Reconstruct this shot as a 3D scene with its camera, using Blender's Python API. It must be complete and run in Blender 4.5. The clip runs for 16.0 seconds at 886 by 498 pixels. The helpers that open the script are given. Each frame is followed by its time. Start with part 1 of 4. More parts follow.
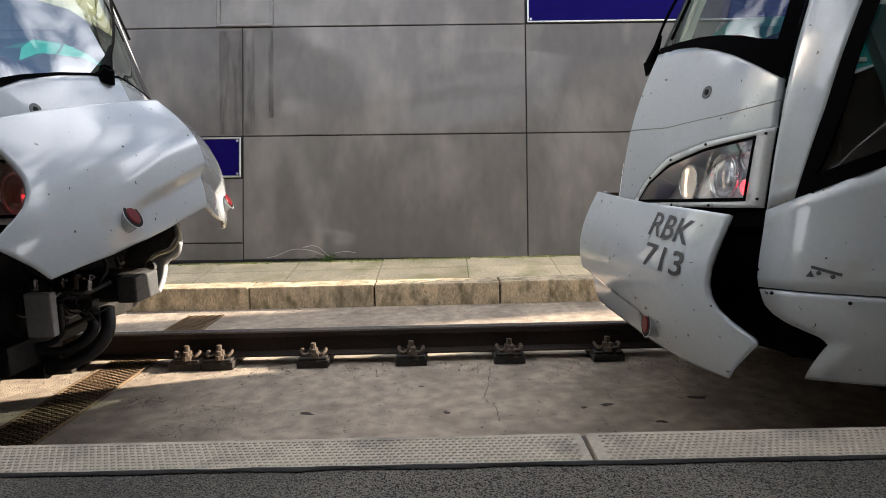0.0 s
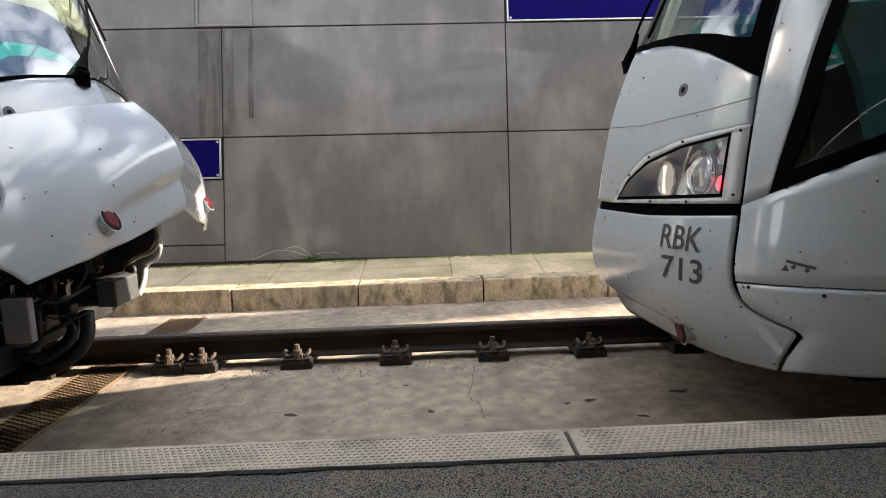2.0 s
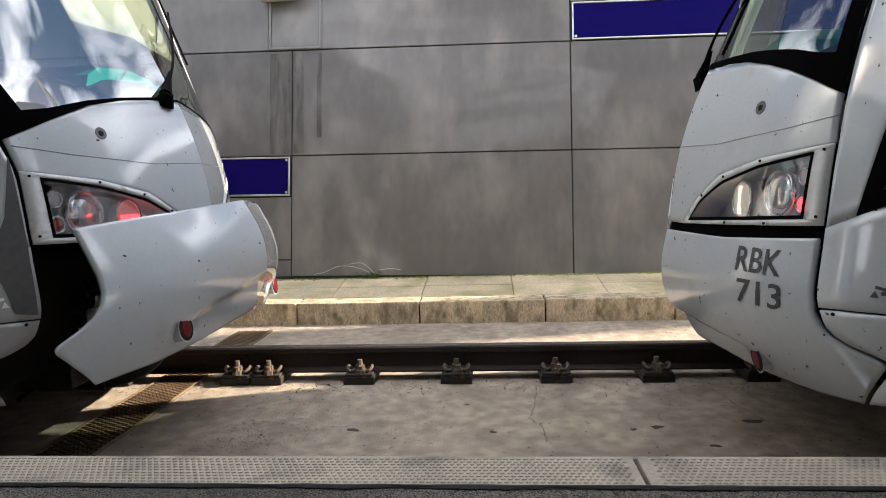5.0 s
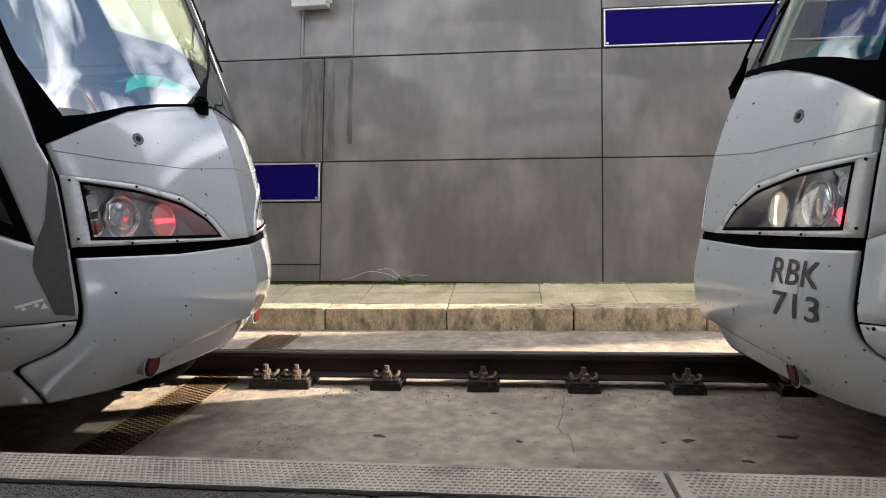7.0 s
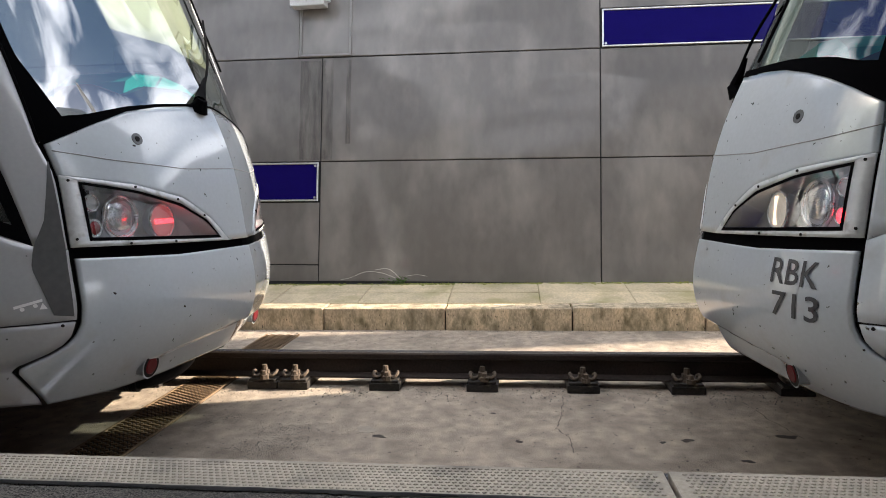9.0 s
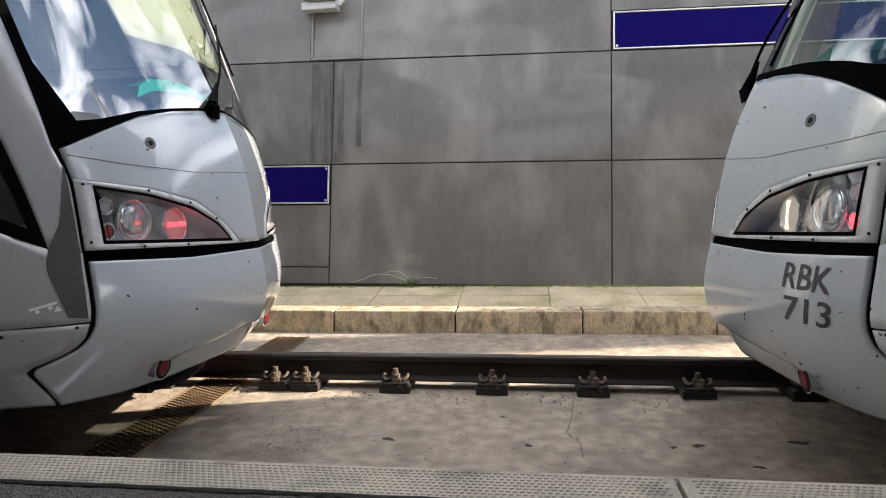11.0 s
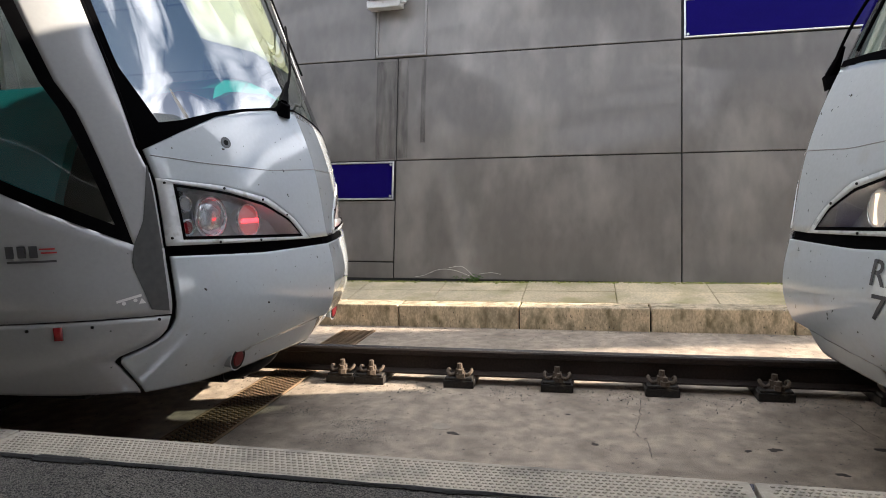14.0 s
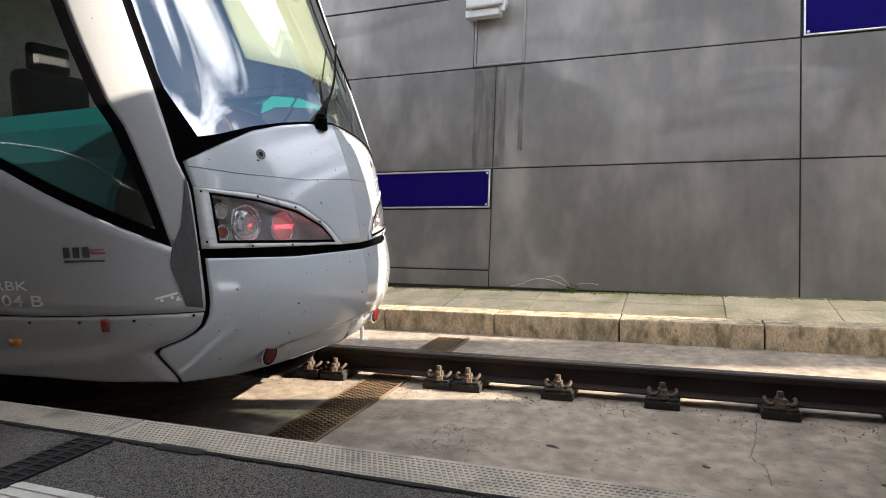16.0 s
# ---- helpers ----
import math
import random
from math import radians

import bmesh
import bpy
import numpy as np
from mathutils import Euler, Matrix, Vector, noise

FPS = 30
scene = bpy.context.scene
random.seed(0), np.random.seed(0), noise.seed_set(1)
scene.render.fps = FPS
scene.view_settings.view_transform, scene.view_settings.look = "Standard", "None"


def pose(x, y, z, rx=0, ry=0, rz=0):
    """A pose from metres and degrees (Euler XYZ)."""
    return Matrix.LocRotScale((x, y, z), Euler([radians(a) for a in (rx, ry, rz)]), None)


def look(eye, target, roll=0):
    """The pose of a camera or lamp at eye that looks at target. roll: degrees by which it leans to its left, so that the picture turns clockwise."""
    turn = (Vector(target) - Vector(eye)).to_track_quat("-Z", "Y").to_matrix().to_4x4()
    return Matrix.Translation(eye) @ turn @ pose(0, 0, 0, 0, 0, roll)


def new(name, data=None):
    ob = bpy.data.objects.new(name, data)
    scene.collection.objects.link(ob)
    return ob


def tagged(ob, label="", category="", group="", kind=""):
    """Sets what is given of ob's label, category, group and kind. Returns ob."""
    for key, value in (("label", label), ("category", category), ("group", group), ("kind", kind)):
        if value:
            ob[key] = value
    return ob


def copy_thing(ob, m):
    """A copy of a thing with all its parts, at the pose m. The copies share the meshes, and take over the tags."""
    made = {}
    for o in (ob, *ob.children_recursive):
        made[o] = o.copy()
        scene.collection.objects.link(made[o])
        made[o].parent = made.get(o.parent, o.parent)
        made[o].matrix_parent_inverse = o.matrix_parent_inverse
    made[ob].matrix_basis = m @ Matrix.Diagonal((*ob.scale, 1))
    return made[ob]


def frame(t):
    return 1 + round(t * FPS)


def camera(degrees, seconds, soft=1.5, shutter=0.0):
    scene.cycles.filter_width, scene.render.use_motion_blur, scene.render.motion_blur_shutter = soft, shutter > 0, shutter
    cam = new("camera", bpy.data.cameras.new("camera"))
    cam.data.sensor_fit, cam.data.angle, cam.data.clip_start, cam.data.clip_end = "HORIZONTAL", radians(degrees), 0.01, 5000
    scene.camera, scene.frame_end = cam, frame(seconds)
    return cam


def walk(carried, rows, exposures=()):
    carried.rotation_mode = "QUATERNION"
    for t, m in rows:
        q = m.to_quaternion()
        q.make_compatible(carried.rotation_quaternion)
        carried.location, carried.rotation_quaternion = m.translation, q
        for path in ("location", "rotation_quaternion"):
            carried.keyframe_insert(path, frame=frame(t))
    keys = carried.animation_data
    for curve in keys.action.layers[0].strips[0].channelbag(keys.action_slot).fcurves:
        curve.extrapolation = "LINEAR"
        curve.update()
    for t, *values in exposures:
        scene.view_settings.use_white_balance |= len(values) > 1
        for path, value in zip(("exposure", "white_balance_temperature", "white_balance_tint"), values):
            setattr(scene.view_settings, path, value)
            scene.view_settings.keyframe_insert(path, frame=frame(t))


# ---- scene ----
cam = camera(70.2, 16.0, soft=0.9)
PATH = [
    (0, (0.14, -3.692, 1.215), (0.127, -1.71, 0.946), -1.4),
    (0.5, (0.141, -3.692, 1.209), (0.139, -1.718, 0.886), -1.6),
    (1, (0.147, -3.696, 1.21), (0.152, -1.721, 0.893), -1.9),
    (1.5, (0.149, -3.692, 1.212), (0.176, -1.711, 0.935), -2.0),
    (2, (0.15, -3.7, 1.217), (0.187, -1.719, 0.943), -2.0),
    (2.5, (0.145, -3.696, 1.216), (0.18, -1.714, 0.946), -1.8),
    (3, (0.143, -3.703, 1.219), (0.161, -1.72, 0.96), -1.8),
    (3.5, (0.136, -3.709, 1.22), (0.122, -1.725, 0.971), -1.3),
    (4, (0.131, -3.699, 1.22), (0.063, -1.714, 0.984), -1.6),
    (6.5, (0.12, -3.699, 1.228), (-0.092, -1.72, 1.034), -1.2),
    (7, (0.119, -3.695, 1.225), (-0.115, -1.717, 1.035), -1.3),
    (7.5, (0.119, -3.697, 1.227), (-0.132, -1.721, 1.041), -1.5),
    (8, (0.124, -3.706, 1.234), (-0.118, -1.73, 1.045), -1.3),
    (8.5, (0.119, -3.702, 1.23), (-0.09, -1.721, 1.043), -1.0),
    (9, (0.111, -3.694, 1.227), (-0.116, -1.716, 1.036), -1.3),
    (11.5, (0.115, -3.7, 1.236), (-0.17, -1.729, 1.058), -1.1),
    (12, (0.108, -3.699, 1.232), (-0.261, -1.739, 1.085), -0.8),
    (12.5, (0.11, -3.727, 1.247), (-0.299, -1.778, 1.066), -1.2),
    (13, (0.105, -3.704, 1.239), (-0.323, -1.762, 1.025), -1.7),
    (13.5, (0.109, -3.71, 1.24), (-0.331, -1.77, 1.036), -1.6),
    (14, (0.103, -3.705, 1.239), (-0.351, -1.767, 1.044), -1.7),
    (14.5, (0.099, -3.704, 1.24), (-0.381, -1.772, 1.053), -1.7),
    (15, (0.074, -3.685, 1.231), (-0.474, -1.769, 1.058), -1.2),
    (15.5, (0.062, -3.692, 1.231), (-0.574, -1.802, 1.071), -1.0),
    (16, (0.049, -3.688, 1.223), (-0.68, -1.832, 1.067), -1.6),
]
walk(cam, [(t, look(eye, target, roll)) for t, eye, target, roll in PATH], exposures=[(0.0, 1.42, 6450, 12), (3.5, 1.58, 6450, 12), (4.0, 1.50, 6450, 12), (7.0, 1.45, 6400, 12), (16.0, 1.44, 6350, 12)])

# ---- world, sun ----
SUN = Vector((1.0, 0.214, 0.54)).normalized()
world = bpy.data.worlds.new("sky")
scene.world = world
world.use_nodes = True
wn, wl = world.node_tree.nodes, world.node_tree.links
sky = wn.new("ShaderNodeTexSky")
sky.sky_type, sky.sun_disc = "NISHITA", False
sky.dust_density, sky.ozone_density = 0.3, 2.5
sky.sun_elevation, sky.sun_rotation = math.asin(SUN.z), math.atan2(SUN.x, SUN.y)
wc = wn.new("ShaderNodeTexCoord")
wm = wn.new("ShaderNodeMapping")
wm.vector_type = "TEXTURE"
wm.inputs["Scale"].default_value = (0.75, 0.30, 0.13)
wm.inputs["Rotation"].default_value = (0.0, -0.22, 2.356)
cn = wn.new("ShaderNodeTexNoise")
cn.inputs["Scale"].default_value, cn.inputs["Detail"].default_value, cn.inputs["Distortion"].default_value = 1.1, 12, 0.5
cr = wn.new("ShaderNodeValToRGB")
cr.color_ramp.elements[0].position, cr.color_ramp.elements[1].position = 0.44, 0.60
cm = wn.new("ShaderNodeMixRGB")
cm.inputs[2].default_value = (37.0, 37.8, 39.5, 1)
wl.new(wc.outputs["Generated"], wm.inputs[0])
wl.new(wm.outputs[0], cn.inputs[0])
wl.new(cn.outputs["Fac"], cr.inputs[0])
wl.new(cr.outputs[0], cm.inputs[0])
wl.new(sky.outputs[0], cm.inputs[1])
wl.new(cm.outputs[0], wn["Background"].inputs[0])
wn["Background"].inputs[1].default_value = 0.038
sun_data = bpy.data.lights.new("sun", "SUN")
sun_data.energy, sun_data.angle, sun_data.color = 5.0, radians(0.5), (1.0, 0.86, 0.68)
sun = new("sun", sun_data)
sun.matrix_world = look(SUN * 40, (0, 0, 0))


# ---- materials ----
def material(name, color, rough=0.5, metal=0.0, vary=0.15, scale=6.0, fine=60.0, bump=0.1, depth=0.004,
             coat=0.0, stretch=(1, 1, 1), dirt_glint=None, dirt_glint_at=(0.55, 0.72), dirt_glint_scale=3.0, per_piece=0.0, speck=0.0, spec=0.5, coat_rough=0.04, coat_ior=1.5):
    """Two scales of noise on colour and roughness, fine relief, and blotches with a shape of their own: grime, or
    glints painted on METAL.
    """
    m = bpy.data.materials.new(name)
    m.use_nodes = True
    n, l = m.node_tree.nodes, m.node_tree.links
    b = n["Principled BSDF"]
    co = n.new("ShaderNodeTexCoord")
    mp = n.new("ShaderNodeMapping")
    mp.inputs["Scale"].default_value = stretch
    l.new(co.outputs["Object"], mp.inputs[0])

    def cloud(s, d=4):
        t = n.new("ShaderNodeTexNoise")
        t.inputs["Scale"].default_value, t.inputs["Detail"].default_value = s, d
        l.new(mp.outputs[0], t.inputs[0])
        return t.outputs["Fac"]

    big, small = cloud(scale), cloud(fine, 3)
    add = n.new("ShaderNodeMath")
    add.operation = "ADD"
    l.new(big, add.inputs[0]), l.new(small, add.inputs[1])
    rg = n.new("ShaderNodeMapRange")
    rg.inputs[1].default_value, rg.inputs[2].default_value = 0.78, 1.22
    rg.inputs[3].default_value, rg.inputs[4].default_value = 1 - vary, 1 + vary
    l.new(add.outputs[0], rg.inputs[0])
    mul = n.new("ShaderNodeVectorMath")
    mul.operation = "SCALE"
    mul.inputs[0].default_value = color
    l.new(rg.outputs[0], mul.inputs["Scale"])
    out = mul.outputs[0]
    if per_piece:
        info = n.new("ShaderNodeObjectInfo")
        pr = n.new("ShaderNodeMapRange")
        pr.inputs[3].default_value, pr.inputs[4].default_value = 1 - per_piece, 1 + per_piece
        l.new(info.outputs["Random"], pr.inputs[0])
        m2 = n.new("ShaderNodeVectorMath")
        m2.operation = "SCALE"
        l.new(out, m2.inputs[0]), l.new(pr.outputs[0], m2.inputs["Scale"])
        out = m2.outputs[0]
    for tint, s, at in ((dirt_glint, dirt_glint_scale, dirt_glint_at), ((0.05, 0.045, 0.04) if speck else None, 38, (0.80 - speck, 0.83 - speck))):
        if tint is None:
            continue
        d = cloud(s, 6)
        rp = n.new("ShaderNodeValToRGB")
        rp.color_ramp.elements[0].position, rp.color_ramp.elements[1].position = at
        mx = n.new("ShaderNodeMixRGB")
        mx.inputs[2].default_value = (*tint, 1)
        l.new(d, rp.inputs[0]), l.new(rp.outputs[0], mx.inputs[0]), l.new(out, mx.inputs[1])
        out = mx.outputs[0]
    l.new(out, b.inputs["Base Color"])
    rr = n.new("ShaderNodeMapRange")
    rr.inputs[1].default_value, rr.inputs[2].default_value = 0.3, 0.7
    rr.inputs[3].default_value, rr.inputs[4].default_value = max(0.02, rough * 0.8), min(1, rough * 1.2)
    l.new(big, rr.inputs[0]), l.new(rr.outputs[0], b.inputs["Roughness"])
    b.inputs["Metallic"].default_value, b.inputs["Specular IOR Level"].default_value = metal, spec
    b.inputs["Coat Weight"].default_value, b.inputs["Coat Roughness"].default_value = coat, coat_rough
    b.inputs["Coat IOR"].default_value = coat_ior
    if bump:
        bp = n.new("ShaderNodeBump")
        bp.inputs["Strength"].default_value, bp.inputs["Distance"].default_value = bump, depth
        l.new(add.outputs[0], bp.inputs["Height"]), l.new(bp.outputs[0], b.inputs["Normal"])
    return m


def stain(name, color, at, stretch, scale):
    """A ragged film of grime that lets the sheet below show through."""
    m = material(name, color, 0.6, vary=0.2, scale=3, fine=30, bump=0.0)
    n, l = m.node_tree.nodes, m.node_tree.links
    co, mp, tx, rp = n.new("ShaderNodeTexCoord"), n.new("ShaderNodeMapping"), n.new("ShaderNodeTexNoise"), n.new("ShaderNodeMapRange")
    mp.inputs["Scale"].default_value = stretch
    tx.inputs["Scale"].default_value, tx.inputs["Detail"].default_value = scale, 6
    rp.inputs[1].default_value, rp.inputs[2].default_value, rp.inputs[4].default_value = at[0], at[1], 0.75
    l.new(co.outputs["Object"], mp.inputs[0]), l.new(mp.outputs[0], tx.inputs[0]), l.new(tx.outputs["Fac"], rp.inputs[0])
    l.new(rp.outputs[0], n["Principled BSDF"].inputs["Alpha"])
    return m


def glass(name, tint, gloss=0.06, edge=0.5, rough=0.0):
    """A pane: clear, with reflections that grow at grazing angles."""
    m = bpy.data.materials.new(name)
    m.use_nodes = True
    n, l = m.node_tree.nodes, m.node_tree.links
    n.remove(n["Principled BSDF"])
    tr, gl, mx = n.new("ShaderNodeBsdfTransparent"), n.new("ShaderNodeBsdfGlossy"), n.new("ShaderNodeMixShader")
    tr.inputs[0].default_value, gl.inputs["Roughness"].default_value = (*tint, 1), rough
    lw, mr = n.new("ShaderNodeLayerWeight"), n.new("ShaderNodeMapRange")
    lw.inputs[0].default_value = 0.35
    mr.inputs[3].default_value, mr.inputs[4].default_value = gloss, edge
    l.new(lw.outputs["Fresnel"], mr.inputs[0]), l.new(mr.outputs[0], mx.inputs[0])
    l.new(tr.outputs[0], mx.inputs[1]), l.new(gl.outputs[0], mx.inputs[2])
    l.new(mx.outputs[0], n["Material Output"].inputs[0])
    return m


def lamp_glow(name, color, strength):
    m = bpy.data.materials.new(name)
    m.use_nodes = True
    b = m.node_tree.nodes["Principled BSDF"]
    b.inputs["Base Color"].default_value = (*color, 1)
    b.inputs["Emission Color"].default_value, b.inputs["Emission Strength"].default_value = (*color, 1), strength
    b.inputs["Roughness"].default_value = 0.2
    return m


WHITE = material("white_train_paint", (0.56, 0.61, 0.65), 0.16, vary=0.03, coat=1.0, bump=0, scale=2, dirt_glint=(0.45, 0.42, 0.38), dirt_glint_at=(0.62, 0.95), dirt_glint_scale=5, speck=0.108)
WHITE_IN = material("raw_cover_inside", (0.20, 0.15, 0.10), 0.8, vary=0.3, bump=0.4)
GREY_BODY = material("grey_train_paint", (0.40, 0.41, 0.42), 0.18, vary=0.03, coat=1.0, bump=0, scale=2, speck=0.07)
GREY_STRIP = material("dull_dark_grey", (0.080, 0.082, 0.085), 0.45, 0.2, vary=0.12, scale=3, fine=40, bump=0.05)
BLACK = material("black_rubber_and_shade", (0.003, 0.003, 0.0035), 0.7, spec=0.02, vary=0.2, bump=0.05)
UNDER = material("dark_underframe", (0.010, 0.0095, 0.009), 0.75, spec=0.2, vary=0.4, bump=0.3)
MACHINE = material("greasy_black_machinery", (0.034, 0.033, 0.032), 0.45, 0.2, vary=0.4, fine=70, bump=0.3, dirt_glint=(0.075, 0.066, 0.055), dirt_glint_at=(0.52, 0.72), dirt_glint_scale=8)
HOSE = material("dusty_black_hose", (0.022, 0.022, 0.023), 0.42, vary=0.3, fine=80, bump=0.15)
FRAME_PAINT = material("lamp_frame_paint", (0.66, 0.68, 0.69), 0.3, vary=0.06, coat=0.5, bump=0.03, dirt_glint=(0.3, 0.28, 0.24), dirt_glint_at=(0.62, 0.8), dirt_glint_scale=14)
BLACK_GLOSS = material("black_glazing_border", (0.002, 0.002, 0.0025), 0.5, spec=0.005, vary=0.1, bump=0)
TEAL = material("teal_moulding", (0.0, 0.30, 0.27), 0.45, vary=0.08, bump=0.05)
DARK_TEAL = material("dark_teal_panel", (0.003, 0.15, 0.165), 0.5, vary=0.1, bump=0.05)
CREAM = material("cream_lining", (0.52, 0.49, 0.38), 0.6, vary=0.05, bump=0.03)
CABIN_GREY = material("cabin_dark_desk", (0.03, 0.03, 0.033), 0.5, vary=0.2)
STEEL = material("brushed_chrome", (0.75, 0.76, 0.78), 0.15, 1.0, vary=0.05, bump=0.02)
LAMP_HOUSING = material("grey_lamp_housing", (0.76, 0.77, 0.79), 0.35, 0.1, vary=0.08, bump=0.02)
REFLECTOR = material("lamp_reflector", (0.85, 0.86, 0.88), 0.12, 1.0, vary=0.05, bump=0.0)
RED_LENS = material("red_plastic_lens", (0.34, 0.014, 0.018), 0.15, vary=0.1, coat=1.0, bump=0.1)
DEEP_RED = material("deep_red_lens", (0.13, 0.006, 0.010), 0.4, spec=0.2, vary=0.1, bump=0.1)
AMBER_LENS = material("amber_plastic_lens", (0.75, 0.25, 0.02), 0.2, vary=0.1, coat=1.0, bump=0.1)
RED_GLOW = lamp_glow("lit_red_lamp", (1.0, 0.03, 0.04), 2.2)
RED_DIM = lamp_glow("red_lamp_lens", (0.42, 0.12, 0.12), 0.22)
WARM_DIM = lamp_glow("warm_lamp_lens", (0.80, 0.72, 0.60), 0.12)
GROOVE = material("panel_groove", (0.30, 0.30, 0.30), 0.5)
WARM_GLOW = lamp_glow("lit_warm_lamp", (1.0, 0.72, 0.45), 0.9)
LENS_GLASS = glass("lamp_cover_glass", (0.93, 0.94, 0.95), 0.15, 0.6, 0.02)
# same windscreen glass, copied with its reflections turned down for the right tram
SCREEN_DULLED = glass("dulled_windscreen_glass", (0.66, 0.76, 0.75), 0.12, 0.9)
SCREEN_GLASS = glass("windscreen_glass", (0.62, 0.80, 0.74), 0.54, 1.0)
SIDE_GLASS = glass("side_window_glass", (0.68, 0.74, 0.73), 0.12, 0.6)
DECAL = material("dark_grey_lettering", (0.065, 0.068, 0.075), 0.4, vary=0.05, bump=0)
DECAL_LIGHT = material("pale_grey_lettering", (0.80, 0.80, 0.80), 0.4, vary=0.03, bump=0)
DECAL_RED = material("red_lettering", (0.55, 0.05, 0.05), 0.4, vary=0.05, bump=0)
# pale noise clouds in the colour stand in for light glints on the sheets
METAL = material("steel_cladding_painted_glints", (0.158, 0.146, 0.132), 0.58, 0.10, vary=0.10, scale=1.1, fine=7, bump=0.05, depth=0.003, stretch=(1.5, 1.5, 0.7),
                 dirt_glint=(0.33, 0.305, 0.275), dirt_glint_at=(0.50, 0.75), dirt_glint_scale=1.1, per_piece=0.06, coat=0.52, coat_rough=0.115, coat_ior=1.7)

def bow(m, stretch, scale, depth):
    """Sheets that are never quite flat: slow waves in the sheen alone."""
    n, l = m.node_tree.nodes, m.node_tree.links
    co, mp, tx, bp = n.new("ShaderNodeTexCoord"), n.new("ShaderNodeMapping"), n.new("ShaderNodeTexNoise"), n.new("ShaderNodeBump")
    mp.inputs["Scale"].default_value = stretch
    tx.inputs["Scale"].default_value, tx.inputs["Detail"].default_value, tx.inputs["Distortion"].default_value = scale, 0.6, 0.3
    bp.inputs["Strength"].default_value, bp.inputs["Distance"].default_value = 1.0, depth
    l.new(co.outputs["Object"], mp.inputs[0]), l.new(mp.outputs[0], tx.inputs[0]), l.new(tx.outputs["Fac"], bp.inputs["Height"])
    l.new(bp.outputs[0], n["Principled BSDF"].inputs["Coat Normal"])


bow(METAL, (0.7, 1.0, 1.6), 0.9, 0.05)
STREAK = stain("drip_stain", (0.115, 0.105, 0.092), (0.34, 0.80), (9, 9, 0.35), 1.4)
JOINT = material("black_joint", (0.012, 0.012, 0.012), 0.8)
BLUE = material("blue_enamel_glass", (0.009, 0.005, 0.105), 0.06, spec=0.2, vary=0.05, bump=0.0)
ALU = material("aluminium_frame", (0.72, 0.72, 0.71), 0.35, 0.7, vary=0.08, bump=0.05)
RIM = material("dull_zinc_rim", (0.27, 0.26, 0.245), 0.5, 0.2, vary=0.1)
CONCRETE = material("trackbed_concrete", (0.41, 0.340, 0.268), 0.9, vary=0.34, scale=12.0, fine=190, bump=0.9, depth=0.007, dirt_glint=(0.16, 0.130, 0.105), dirt_glint_at=(0.46, 0.84), dirt_glint_scale=2.6, speck=0.15)
STONE = material("kerb_stone", (0.55, 0.45, 0.31), 0.9, vary=0.30, scale=4, fine=55, bump=0.8, depth=0.006, dirt_glint=(0.19, 0.16, 0.095), dirt_glint_at=(0.46, 0.72), dirt_glint_scale=9, per_piece=0.08, stretch=(1.5, 1.5, 0.8), speck=0.13)
SLAB = material("mossy_paving_slab", (0.60, 0.50, 0.33), 0.9, vary=0.2, scale=3, fine=55, bump=0.4, dirt_glint=(0.38, 0.33, 0.17), dirt_glint_at=(0.50, 0.70), dirt_glint_scale=2.5, per_piece=0.1)
MOSS = material("moss", (0.20, 0.21, 0.05), 0.95, vary=0.4, fine=90, bump=0.8)
TACTILE = material("tactile_edge_stone", (0.46, 0.41, 0.335), 0.9, vary=0.15, scale=4, fine=80, bump=0.4, dirt_glint=(0.17, 0.16, 0.14), dirt_glint_at=(0.52, 0.72), dirt_glint_scale=5, per_piece=0.07)
ASPHALT = material("platform_asphalt", (0.175, 0.162, 0.140), 0.9, vary=0.5, scale=1.6, fine=200, bump=1.0, depth=0.012, dirt_glint=(0.016, 0.015, 0.014), dirt_glint_at=(0.47, 0.60), dirt_glint_scale=210, speck=0.16)
TAR = material("tar_joint", (0.024, 0.023, 0.023), 0.85, vary=0.3, bump=0.6)
RUST = material("rusty_rail_web", (0.030, 0.020, 0.016), 0.75, vary=0.35, scale=4, fine=70, bump=0.4)
RAIL_TOP = material("polished_rail_head", (0.50, 0.50, 0.52), 0.22, 1.0, vary=0.08, stretch=(0.2, 6, 6), bump=0.02)
CLIP = material("dusty_fastening", (0.115, 0.086, 0.063), 0.8, 0.2, vary=0.3, fine=80, bump=0.7)
PLATE = material("base_plate", (0.026, 0.022, 0.019), 0.8, vary=0.4, fine=70, bump=0.5, dirt_glint=(0.20, 0.16, 0.12), dirt_glint_at=(0.60, 0.75), dirt_glint_scale=9)
GRATE = material("rusty_grating", (0.235, 0.16, 0.096), 0.8, 0.2, vary=0.3, fine=80, bump=0.3)
IRON = material("black_cast_iron", (0.018, 0.018, 0.018), 0.6, 0.3, vary=0.3, bump=0.3)
# near-black: the shade inside the drain hollows is put into this colour
DRAIN_SHADE = material("drain_hollow_shade", (0.010, 0.009, 0.008), 0.95)
LEAF = material("weed_leaf", (0.07, 0.14, 0.03), 0.7, vary=0.3)
GRAVEL = material("grit", (0.25, 0.23, 0.20), 0.95, vary=0.5)
STAIN = material("oil_stain", (0.055, 0.045, 0.038), 0.8, vary=0.3)
WHITE_TILE = material("white_guide_tile", (0.62, 0.60, 0.54), 0.85, vary=0.12, bump=0.4)
ROOF = material("canopy_underside", (0.42, 0.41, 0.38), 0.7, vary=0.08, bump=0.05)


